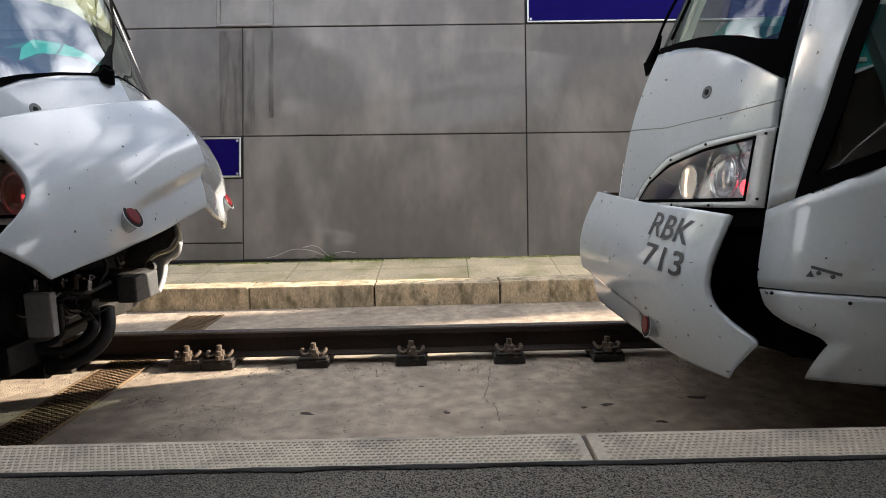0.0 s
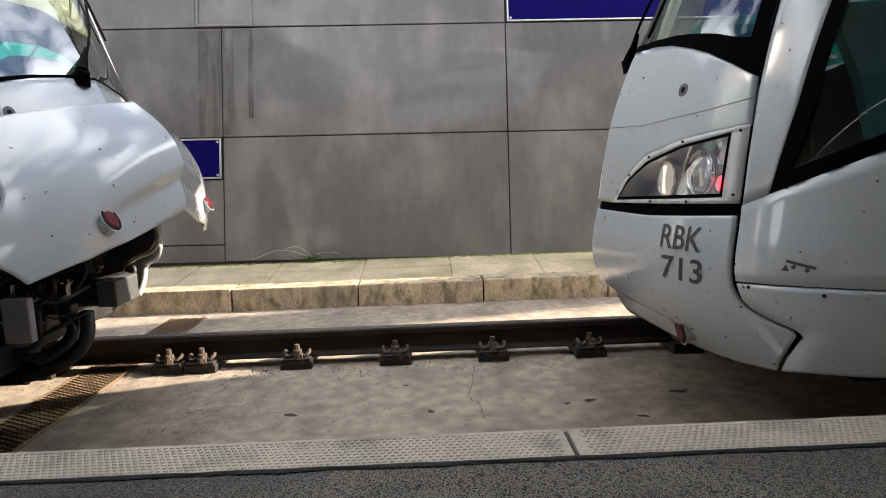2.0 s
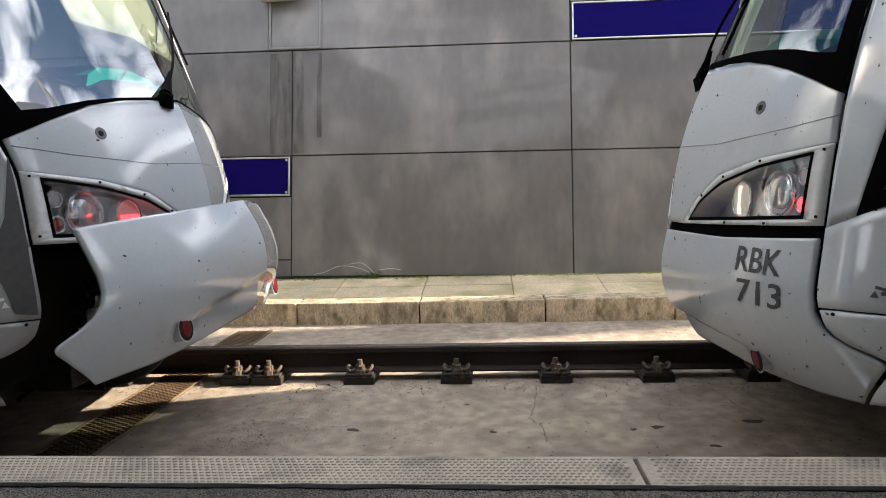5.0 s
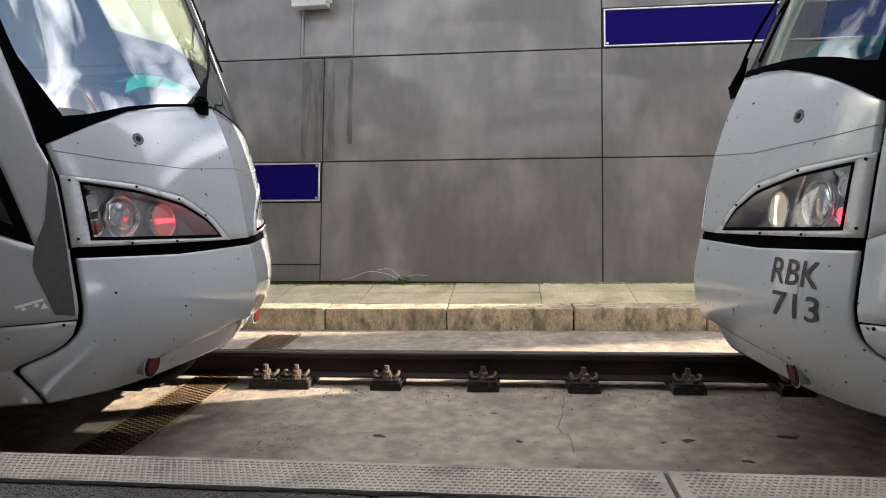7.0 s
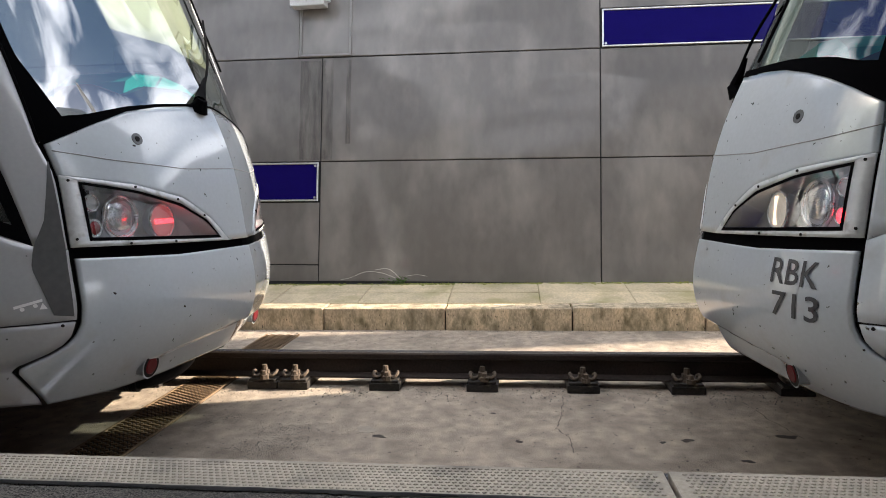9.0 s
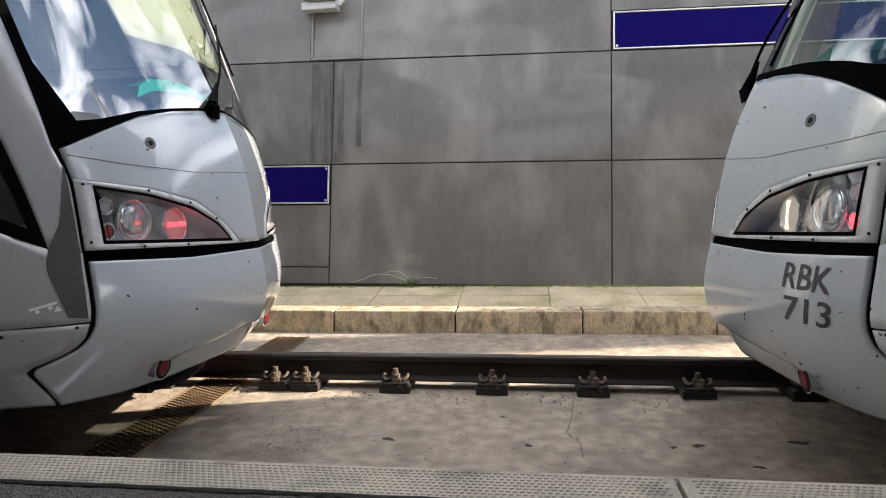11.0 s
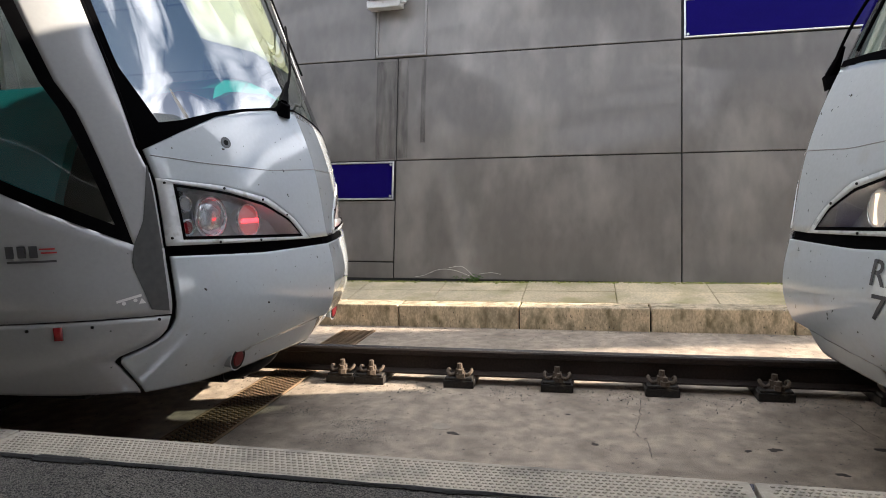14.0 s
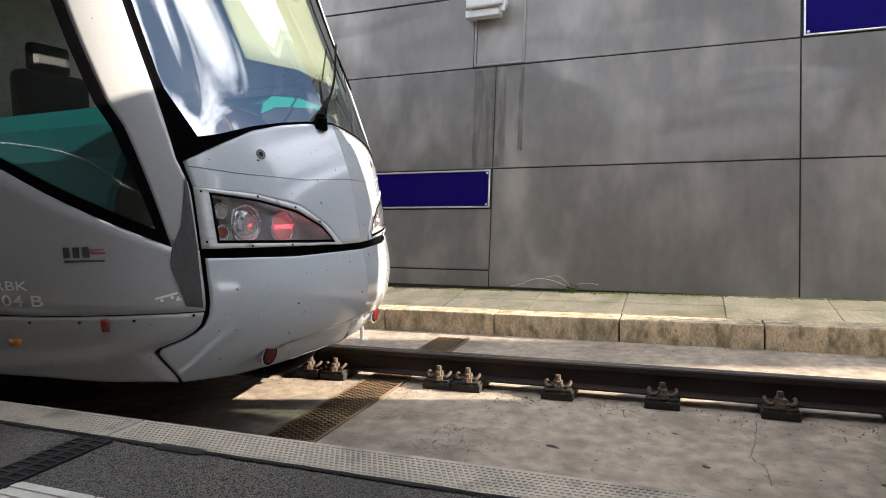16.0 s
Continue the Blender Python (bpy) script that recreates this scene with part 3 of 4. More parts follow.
def tar_seam():
    r = random.Random(7)
    bm = bmesh.new()
    prev = None
    for i in range(1400):
        x = -7 + i * 0.01
        w = 0.006 + 0.006 * (noise.noise((x * 5, 0, 0)) + 0.3) + 0.004 * noise.noise((x * 28, 0, 5)) + (0.012 if noise.noise((x * 2.3, 7, 0)) > 0.42 else 0)
        cur = [bm.verts.new((x, -2.112 + 0.004 * noise.noise((x * 9, 3, 0)) + s * w, PZ + z)) for s, z in ((1.0, 0.001), (0.3, 0.005), (-0.4, 0.005), (-1.2, 0.0))]
        if prev:
            for a, b in ((0, 1), (1, 2), (2, 3)):
                bm.faces.new((prev[a], prev[b], cur[b], cur[a]))
        prev = cur
    for f in bm.faces:
        f.normal_update()
        if f.normal.z < 0:
            f.normal_flip()
    part("tar_seam", bm, TAR, platform, "ragged black tar seam")


tar_seam()


def slot_drain():
    d = thing("slot_drain", "black cast-iron slot drain set in the asphalt", "drain")
    # no hollow here: a flush slab whose black stands for its shade
    part("trough", boxed(-1.955, -1.825, -6, -2.135, PZ - 0.03, PZ + 0.001), DRAIN_SHADE, d)
    bm = bmesh.new()
    for a in (-1.96, -1.825):
        box(bm, a, a + 0.012, -6, -2.13, PZ - 0.004, PZ + 0.004)
    y = -6.0
    while y < -2.14:
        box(bm, -1.948, -1.825, y, y + 0.012, PZ - 0.002, PZ + 0.004)
        y += 0.034
    box(bm, -1.905, -1.875, -6, -2.14, PZ - 0.002, PZ + 0.0035)
    part("cover", bm, IRON, d)


slot_drain()
guide = thing("guide_tile", "white ribbed tactile guide tiles on the platform", "tile")
for k in range(8):
    bm = bmesh.new()
    x = -1.80 + 0.31 * k
    box(bm, x, x + 0.3, -2.76, -2.46, PZ - 0.004, PZ + 0.003, 0.002)
    for j in range(7):
        box(bm, x + 0.005, x + 0.295, -2.752 + 0.042 * j, -2.728 + 0.042 * j, PZ + 0.003, PZ + 0.008, 0.002)
    part("tile", bm, WHITE_TILE, guide)

# unseen block, added and sized to throw the shadow band beyond the far rail
tagged(part("wall_tower", boxed(17.8, 19.6, 5.2, 5.6, -0.16, 18.0), ROOF), "unseen tall block added to cast the shadow band on the track bed", "building", "", "structure")
# closing walls and canopy behind the camera
tagged(part("wall_south", boxed(-40, 40, -14.3, -14.0, -0.16, 4.4), ROOF), "plain wall at the back of the platform", "wall", "", "structure")
canopy = tagged(part("canopy", boxed(-40, 40, -14.3, -2.9, 4.5, 4.7), ROOF), "pale platform canopy", "roof", "", "structure")


# ---- weeds at the facade's foot ----
def weed(x, y, z, n, size, seed):
    r = random.Random(seed)
    w = thing("weed", "small green weed growing at the foot of the wall", "plant", "weeds")
    bm = bmesh.new()
    for k in range(n):
        a, l = r.uniform(0, math.pi), r.uniform(0.4, 1.0) * size
        dirv = Vector((math.cos(a), -0.35 * r.random(), r.uniform(0.3, 0.9)))
        b = Vector((x + r.uniform(-0.03, 0.03), y - 0.01, z))
        t = b + dirv * l
        rod(bm, b, t, 0.0012, 0.0006, 4)
        for m in range(4):
            c = b.lerp(t, 0.4 + 0.18 * m)
            s = Vector((r.uniform(-1, 1), r.uniform(-0.4, 0.4), r.uniform(-0.3, 0.6))).normalized() * size * 0.16
            nrm = s.cross(Vector((r.random(), 1, r.random()))).normalized() * size * 0.05
            bm.faces.new([bm.verts.new(c), bm.verts.new(c + s * 0.5 + nrm), bm.verts.new(c + s), bm.verts.new(c + s * 0.5 - nrm)])
    part("leaves", bm, LEAF, w)


weed(-1.10, 2.58, 0.27, 14, 0.15, 1)
weed(-1.03, 2.58, 0.27, 8, 0.10, 2)
for i, x in enumerate((-2.1, 1.25, 1.32, 1.9, 1.0, -0.5)):
    weed(x, 2.57, 0.265, 5, 0.045, 20 + i)
bm = bmesh.new()
for i in range(420):
    x = -6 + i * 0.03
    h = 0.010 + 0.018 * max(0, noise.noise((x * 3, 0, 5)) + 0.35)
    v = bmesh.ops.create_icosphere(bm, subdivisions=1, radius=0.02)["verts"]
    bmesh.ops.transform(bm, matrix=Matrix.Translation((x, 2.575, 0.262)) @ Matrix.Diagonal((1.1, 0.8, h / 0.02 * 0.6, 1)), verts=v)
tagged(part("moss_strip", bm, MOSS, None, "", True), "yellow-green moss along the wall's foot", "moss", "", "stuff")
stem = thing("dry_stem", "pale dry creeper stem on the foot of the wall", "plant", "weeds")
for pts in ([(-1.08, 0.30), (-1.25, 0.36), (-1.42, 0.37), (-1.58, 0.31), (-1.68, 0.29)], [(-1.05, 0.30), (-1.18, 0.40), (-1.32, 0.39)], [(-1.0, 0.33), (-0.88, 0.345), (-0.78, 0.33)]):
    part("stem", tube([wall_point(x, z, 0.012) for x, z in pts], 0.0022, 5, 6), WHITE_TILE, stem)
post = thing("track_marker", "short white and red marker post by the kerb", "post")
bm = bmesh.new()
rod(bm, (-2.67, 1.2, 0.0), (-2.67, 1.2, 0.12), 0.018)
rod(bm, (-2.67, 1.2, 0.0), (-2.67, 1.2, 0.012), 0.05)
part("post", bm, FRAME_PAINT, post)


# ---- trams ----
# the skin: u metres round the nose from its middle, z the height; x forward, tip at 0
PLAN_X = [0.0, -0.036, -0.076, -0.118, -0.165, -0.225, -0.305, -0.435, -0.53, -0.69, -0.98, -1.53, -9.0]
PLAN_Y = [0.0, 0.18, 0.36, 0.50, 0.62, 0.75, 0.88, 1.05, 1.13, 1.20, 1.265, 1.30, 1.305]
PLAN_U = np.concatenate([[0], np.cumsum(np.hypot(np.diff(PLAN_X), np.diff(PLAN_Y)))])
PROF_Z = [0.25, 0.36, 0.46, 0.56, 0.64, 0.75, 0.88, 0.97, 1.03, 1.25, 1.43, 1.60, 1.79, 2.20, 2.6, 3.2, 3.5]
PROF_X = [-0.42, -0.28, -0.15, -0.06, -0.02, 0.0, -0.01, -0.04, -0.045, -0.07, -0.11, -0.17, -0.255, -0.445, -0.625, -0.89, -1.02]


def rounded(xs, ys, soft=0.06):
    """Dense tables through the given points, their bends eased over soft metres."""
    xs, ys = np.array(xs, float), np.array(ys, float)
    d = np.diff(ys) / np.diff(xs)
    m = np.concatenate([[d[0]], [0 if p * q <= 0 else 2 * p * q / (p + q) for p, q in zip(d, d[1:])], [d[-1]]])
    gx, gy = [], []
    for i in range(len(d)):
        h = xs[i + 1] - xs[i]
        t = np.linspace(0, 1, 24, endpoint=False)
        gx.append(xs[i] + t * h)
        gy.append((2 * t**3 - 3 * t**2 + 1) * ys[i] + (t**3 - 2 * t**2 + t) * h * m[i] + (3 * t**2 - 2 * t**3) * ys[i + 1] + (t**3 - t**2) * h * m[i + 1])
    gx, gy = np.append(np.concatenate(gx), xs[-1]), np.append(np.concatenate(gy), ys[-1])
    step = 0.005
    grid = np.arange(xs[0] - 4 * soft, min(xs[-1], 9.0) + 4 * soft, step)
    val = np.interp(grid, gx, gy)
    val = np.where(grid < xs[0], ys[0] + (grid - xs[0]) * d[0], val)
    val = np.where(grid > xs[-1], ys[-1] + (grid - xs[-1]) * d[-1], val)
    k = np.arange(-int(4 * soft / step), int(4 * soft / step) + 1) * step
    w = np.exp(-0.5 * (k / soft) ** 2)
    pad = len(k) // 2
    return grid[pad:-pad], np.convolve(val, w / w.sum(), "valid")


PX, PY, PR = rounded(PLAN_U, PLAN_X, 0.07), rounded(PLAN_U, PLAN_Y, 0.07), rounded(PROF_Z, PROF_X, 0.075)
LEAN = rounded([0.2, 0.4, 0.6, 0.85, 1.2, 2.2, 3.6], [0.16, 0.09, 0.035, 0.0, 0.004, 0.06, 0.26])


def surf(u, z):
    a = abs(u)
    x, y = np.interp(a, *PX), np.interp(a, *PY)
    back = np.clip(1 - (y - 0.2) / 1.1, 0.0, 1.0)
    x = x + np.interp(z, *PR) * (0.55 + 0.45 * back * back * (3 - 2 * back))
    # undercut below the crease of the chin, dying out towards the tail lamp
    drop = 0.585 - 0.10 * a - z
    if 0 < drop < 0.14 and a < 0.62:
        x -= 0.055 * min(1, drop / 0.03) * (1 - drop / 0.14) * min(1, (0.62 - a) / 0.15)
    return np.array([x, np.sign(u) * (y - np.interp(z, *LEAN) * y / (1 + y ** 4) ** 0.25), z])


def skin(u, z, out=0.0):
    p = Vector(surf(u, z))
    if out:
        s = 1 if u >= 0 else -1
        du = Vector(surf(u + s * 0.02, z)) - Vector(surf(u, z) if abs(u) < 0.03 else surf(u - s * 0.02, z))
        dz = Vector(surf(u, z + 0.03)) - Vector(surf(u, z - 0.03))
        n = du.cross(dz) * s
        if n.x < 0 and abs(u) < 0.9:
            n = -n
        p = p + n.normalized() * out
    return p


def along(line, t):
    """The point at the share t of a line of (u, z)."""
    a = np.array(line, float)
    d = np.concatenate([[0], np.cumsum(np.hypot(*np.diff(a, axis=0).T))])
    return np.array([np.interp(t * d[-1], d, a[:, k]) for k in (0, 1)])


def patch(bm, low, high, fore, aft, nu, nv, side, out=0.0):
    """A patch of the skin between four lines of (u, z), on one side of the tram (+1, -1)."""
    grid = []
    c00, c10, c01, c11 = (np.array(p, float) for p in (low[0], low[-1], high[0], high[-1]))
    for i in range(nu + 1):
        s = i / nu
        col = []
        for j in range(nv + 1):
            t = j / nv
            q = (1 - t) * along(low, s) + t * along(high, s) + (1 - s) * along(fore, t) + s * along(aft, t)
            q = q - ((1 - s) * (1 - t) * c00 + s * (1 - t) * c10 + (1 - s) * t * c01 + s * t * c11)
            col.append(bm.verts.new(skin(side * q[0], q[1], out)))
        grid.append(col)
    for a, b in zip(grid, grid[1:]):
        for j in range(nv):
            f = [a[j], b[j], b[j + 1], a[j + 1]]
            bm.faces.new(f if side > 0 else f[::-1])
    return grid


def outward(bm):
    bm.normal_update()
    for f in bm.faces:
        c = f.calc_center_median()
        if f.normal.dot(Vector((c.x + 3.0, c.y * 3, (c.z - 1.2) * 0.3))) < 0:
            f.normal_flip()


def weld_middle(bm):
    bmesh.ops.remove_doubles(bm, verts=[v for v in bm.verts if abs(v.co.y) < 1e-4], dist=1e-4)
    for e in bm.edges:
        if all(abs(v.co.y) < 1e-4 for v in e.verts):
            e.smooth = False


def shell(name, bm, mat, parent, thick, label="", inner=None):
    ob = part(name, bm, mat, parent, label, smooth=True)
    m = ob.modifiers.new("thickness", "SOLIDIFY")
    m.thickness, m.offset = thick, -1
    if inner:
        ob.data.materials.append(inner)
        m.material_offset = 1
        m.material_offset_rim = 0
    return ob


def ring(bm, outer, inner, side, out_a, out_b, n=18):
    """A band between two closed outlines, each given as a list of edges."""
    def pts(edges, out):
        return [bm.verts.new(skin(side * q[0], q[1], out)) for e in edges for q in [along(e, k / n) for k in range(n)]]
    a, b = pts(outer, out_a), pts(inner, out_b)
    for i in range(len(a)):
        j = (i + 1) % len(a)
        f = (a[i], a[j], b[j], b[i])
        bm.faces.new(f)


def lettering(text, u0, u1, z0, z1, side, out=0.003, lean=0.0):
    """Letters laid on the skin, between u0 (their start) and u1."""
    cu = bpy.data.curves.new("letters", "FONT")
    cu.body, cu.resolution_u, cu.offset = text, 3, 0.011
    ob = bpy.data.objects.new("letters", cu)
    scene.collection.objects.link(ob)
    dg = bpy.context.evaluated_depsgraph_get()
    me = bpy.data.meshes.new_from_object(ob.evaluated_get(dg))
    bpy.data.objects.remove(ob)
    co = np.array([v.co for v in me.vertices])
    lo, hi = co.min(0), co.max(0)
    bm = bmesh.new()
    bm.from_mesh(me)
    bpy.data.meshes.remove(me)
    bmesh.ops.triangulate(bm, faces=bm.faces)
    bmesh.ops.subdivide_edges(bm, edges=[e for e in bm.edges if e.calc_length() > 0.2], cuts=1)
    for v in bm.verts:
        a = (v.co.x - lo[0]) / (hi[0] - lo[0])
        b = (v.co.y - lo[1]) / (hi[1] - lo[1])
        v.co = skin(side * (u0 + (u1 - u0) * a), z0 + (z1 - z0) * b + lean * a, out)
    outward(bm)
    return bm


def bar_on(u0, u1, z0, z1, side, out=0.003, skew=0.0):
    bm = bmesh.new()
    patch(bm, [(u0, z0), (u1, z0 + skew)], [(u0, z1), (u1, z1 + skew)], [(u0, z0), (u0, z1)], [(u1, z0 + skew), (u1, z1 + skew)], 3, 1, side, out)
    outward(bm)
    return bm


def disc_lamp(name, u, z, r, side, parent, glow, depth=0.05, back=0.06, ring_r=0.006, face=0.45):
    """A round lamp behind the cover glass: housing, chrome ring and lens."""
    c = skin(side * u, z, -back)
    n = (skin(side * u, z, 0.05) - skin(side * u, z)).normalized()
    d = (n * face + Vector((1, 0, 0)) * (1 - face)).normalized()
    bm = bmesh.new()
    rod(bm, c - d * depth, c, r * 0.8, r, 24)
    lamp = part(name, bm, LAMP_HOUSING if r > 0.04 else BLACK, parent, smooth=False)
    q = d.to_track_quat("Z", "Y").to_matrix()
    rim = [c + q @ Vector((r * math.cos(a), r * math.sin(a), 0.004)) for a in [2 * math.pi * k / 24 for k in range(24)]]
    part("chrome_ring", tube([*rim, rim[0]], ring_r, 6, 2), STEEL, lamp, smooth=True)
    bm = bmesh.new()
    v = bmesh.ops.create_uvsphere(bm, u_segments=20, v_segments=10, radius=r * 0.94)["verts"]
    bmesh.ops.transform(bm, matrix=Matrix.Translation(c) @ q.to_4x4() @ Matrix.Diagonal((1, 1, 0.22, 1)), verts=v)
    part("lens", bm, glow, lamp, smooth=True)
    if glow in (RED_DIM, WARM_DIM):
        bar = boxed(-0.75 * r, 0.75 * r, -0.13 * r, 0.13 * r, 0.12 * r, 0.235 * r, 0.004)
        turn = pose(0, 0, 0, 0, 0, 0 if glow is RED_DIM else 90)
        bmesh.ops.transform(bar, matrix=Matrix.Translation(c) @ q.to_4x4() @ turn, verts=bar.verts)
        part("filament_glow", bar, RED_GLOW if glow is RED_DIM else WARM_GLOW, lamp)
    return lamp


SEAM_LOW = [(1.04, 0.42), (1.07, 0.455), (1.12, 0.51), (1.16, 0.56), (1.178, 0.585), (1.165, 0.60), (1.12, 0.615), (1.07, 0.632), (1.02, 0.657), (0.985, 0.69), (0.963, 0.735), (0.952, 0.80), (0.945, 0.992)]
BODY_SEAM = [(1.060, 0.424), (1.09, 0.459), (1.14, 0.513), (1.182, 0.563), (1.205, 0.589), (1.185, 0.612), (1.13, 0.629), (1.08, 0.645), (1.035, 0.668), (1.003, 0.70), (0.985, 0.752)]
# the two units differ a little in their glazing: nose edge, windscreen edge, window's front and lower edge
UNIT_B = ([(0, 1.655), (0.2, 1.645), (0.4, 1.62), (0.6, 1.58), (0.8, 1.505), (0.985, 1.425)],
          [(1.0, 1.43), (1.03, 1.76), (1.06, 2.03), (1.12, 2.6), (1.15, 3.0)],
          [(1.08, 1.05), (1.2, 1.57), (1.25, 1.68), (1.31, 1.95), (1.34, 2.12), (1.46, 2.6), (1.6, 3.0)],
          [(1.08, 1.05), (1.36, 1.185), (1.55, 1.28), (1.79, 1.41), (2.1, 1.50), (2.6, 1.54), (6.5, 1.54)])
UNIT_A = ([(0, 1.70), (0.2, 1.69), (0.38, 1.668), (0.55, 1.63), (0.69, 1.588), (0.82, 1.535), (0.945, 1.475)],
          [(0.958, 1.48), (0.953, 1.60), (0.945, 1.78), (0.965, 2.1), (1.02, 2.6), (1.08, 3.0)],
          [(1.06, 1.07), (1.09, 1.22), (1.118, 1.37), (1.15, 1.72), (1.21, 2.1), (1.32, 2.6), (1.46, 3.0)],
          [(1.06, 1.07), (1.30, 1.17), (1.55, 1.28), (1.79, 1.41), (2.1, 1.50), (2.6, 1.54), (6.5, 1.54)])
LAMP_OUT = [[(0.15, 1.0), (0.955, 1.035)], [(0.955, 1.035), (0.96, 1.31)], [(0.96, 1.31), (0.66, 1.272), (0.41, 1.21), (0.24, 1.10), (0.15, 1.0)]]
LAMP_IN = [[(0.205, 1.015), (0.885, 1.055)], [(0.885, 1.055), (0.895, 1.285)], [(0.895, 1.285), (0.66, 1.248), (0.44, 1.188), (0.285, 1.105), (0.205, 1.015)]]
PIVOT = Vector((-0.5, 0, 0.75))


def nudge(line, du, dz):
    return [(u + du, z + dz) for u, z in line]


def nose_cover(tram, near, number):
    """The folding lower cover: swings about its own arm."""
    bm = bmesh.new()
    low = [(0, 0.425), (0.2, 0.415), (0.35, 0.405), (0.5, 0.40), (0.75, 0.40), (1.04, 0.42)]
    high = [(0, 0.962), (0.5, 0.965), (0.945, 0.992)]
    for s in (1, -1):
        patch(bm, low, high, [(0, 0.425), (0, 0.962)], SEAM_LOW, 56, 64, s)
    weld_middle(bm)
    outward(bm)
    for v in bm.verts:
        v.co -= PIVOT
    cover = shell("nose_cover", bm, WHITE, tram, 0.022, "white folding nose cover over the coupler", WHITE_IN)
    cover.location = PIVOT
    for s in (1, -1):
        c = skin(s * 0.62, 0.485) - PIVOT
        n = (skin(s * 0.62, 0.485, 0.05) - skin(s * 0.62, 0.485)).normalized()
        d = (n * 0.5 + Vector((0.8, 0, 0.1))).normalized()
        bm = bmesh.new()
        rod(bm, c - d * 0.05, c + d * 0.012, 0.054, 0.048, 20)
        rod(bm, c + d * 0.010, c + d * 0.013, 0.054, 0.058, 20)
        cup = part("tail_lamp", bm, WHITE, cover, smooth=False)
        # flat disc on the cup; its black paints the shade of a recess
        bm = bmesh.new()
        rod(bm, c + d * 0.0135, c + d * 0.0150, 0.052, 0.052, 20)
        part("dark_recess", bm, UNDER, cup)
        bm = bmesh.new()
        rod(bm, c + d * 0.0155, c + d * 0.019, 0.038, 0.033, 20)
        part("red_lens", bm, DEEP_RED, cup, "dark red round lens")
    if number:
        for text, z0, z1, u0, u1 in (("RBK", 0.846, 0.940, 0.612, 0.828), ("713", 0.724, 0.818, 0.630, 0.842)):
            bm = lettering(text, u0, u1, z0, z1, near)
            for v in bm.verts:
                v.co -= PIVOT
            part("lettering", bm, DECAL, cover, "dark grey fleet number")
    return cover


def tram(label, near, number=False, operator=False, coupler=False, white_on=False):
    NOSE_TOP, SCREEN_EDGE, WINDOW_FORE, WINDOW_LOW = UNIT_B if operator else UNIT_A
    t = thing("tram", label, "tram", "trams")
    cover = nose_cover(t, near, number)
    # upper nose
    bm = bmesh.new()
    low = [(0, 1.0), (0.15, 1.0), (0.24, 1.10), (0.41, 1.21), (0.66, 1.272), (0.96, 1.31)]
    for s in (1, -1):
        patch(bm, low, NOSE_TOP, [(0, 1.0), NOSE_TOP[0]], [(0.96, 1.31), NOSE_TOP[-1]], 44, 22, s)
    weld_middle(bm)
    outward(bm)
    nose = shell("upper_nose", bm, WHITE, t, 0.02)
    for s in (1, -1):
        line = [(0, 1.352), (0.36, 1.343), (0.74, 1.372), (0.965, 1.402)]
        part("trim_line", tube([skin(s * q[0], q[1], 0.0) for q in [along(line, k / 14) for k in range(15)]], 0.0024, 6, 2), GROOVE, nose, smooth=True)
        c, n = skin(s * 0.59, 1.465), skin(s * 0.59, 1.465, 0.05) - skin(s * 0.59, 1.465)
        n.normalize()
        bm = bmesh.new()
        rod(bm, c - n * 0.02, c + n * 0.002, 0.026, 0.026, 20)
        eye = part("jack_cap", bm, material("grey_cap", (0.10, 0.105, 0.11), 0.4, 0.3), nose, "round grey recessed cap")
        bm = bmesh.new()
        rod(bm, c, c + n * 0.004, 0.013, 0.011, 14)
        part("plug", bm, UNDER, eye)
        # headlight unit
        bm = bmesh.new()
        ring(bm, LAMP_OUT, LAMP_IN, s, 0.003, 0.003)
        outward(bm)
        fr = shell("headlight_frame", bm, FRAME_PAINT, t, 0.012, "bolted white headlight frame")
        for u, z in ((0.93, 1.29), (0.93, 1.065), (0.66, 1.262), (0.50, 1.0225), (0.3, 1.128), (0.45, 1.206), (0.72, 1.032)):
            p, nn = skin(s * u, z, 0.004), (skin(s * u, z, 0.05) - skin(s * u, z)).normalized()
            bm = bmesh.new()
            rod(bm, p - nn * 0.004, p + nn * 0.003, 0.006, 0.005, 8)
            part("frame_screw", bm, UNDER, fr)
        bm = bmesh.new()
        ring(bm, LAMP_IN, [nudge(e, 0, 0) for e in LAMP_IN], s, 0.002, -0.13)
        pan_low, pan_right, pan_top = LAMP_IN
        patch(bm, pan_low, [(0.225, 1.04), *pan_top[-2:0:-1], pan_top[0]], [pan_low[0], (0.225, 1.04)], [pan_low[-1], pan_top[0]], 16, 6, s, -0.13)
        pan = part("headlight_pan", bm, LAMP_HOUSING, t, "grey headlight housing", smooth=False)
        bm = bmesh.new()
        small = [nudge(LAMP_IN[0], 0, 0.012), nudge(LAMP_IN[1], -0.012, 0), [(0.883, 1.272), (0.66, 1.236), (0.445, 1.176), (0.295, 1.098), (0.228, 1.030)]]
        small[0] = [(0.228, 1.030), (0.873, 1.068)]
        small[1] = [(0.873, 1.068), (0.883, 1.272)]
        ring(bm, LAMP_IN, small, s, 0.004, 0.004)
        outward(bm)
        part("seal", bm, BLACK, pan, "black rubber seal")
        bm = bmesh.new()
        patch(bm, pan_low, [(0.225, 1.04), *pan_top[-2:0:-1], pan_top[0]], [pan_low[0], (0.225, 1.04)], [pan_low[-1], pan_top[0]], 20, 8, s, 0.001)
        outward(bm)
        gl = part("headlight_glass", bm, LENS_GLASS, t, "clear curved headlight glass", smooth=True)
        gl.visible_shadow = False
        near_side = s == near
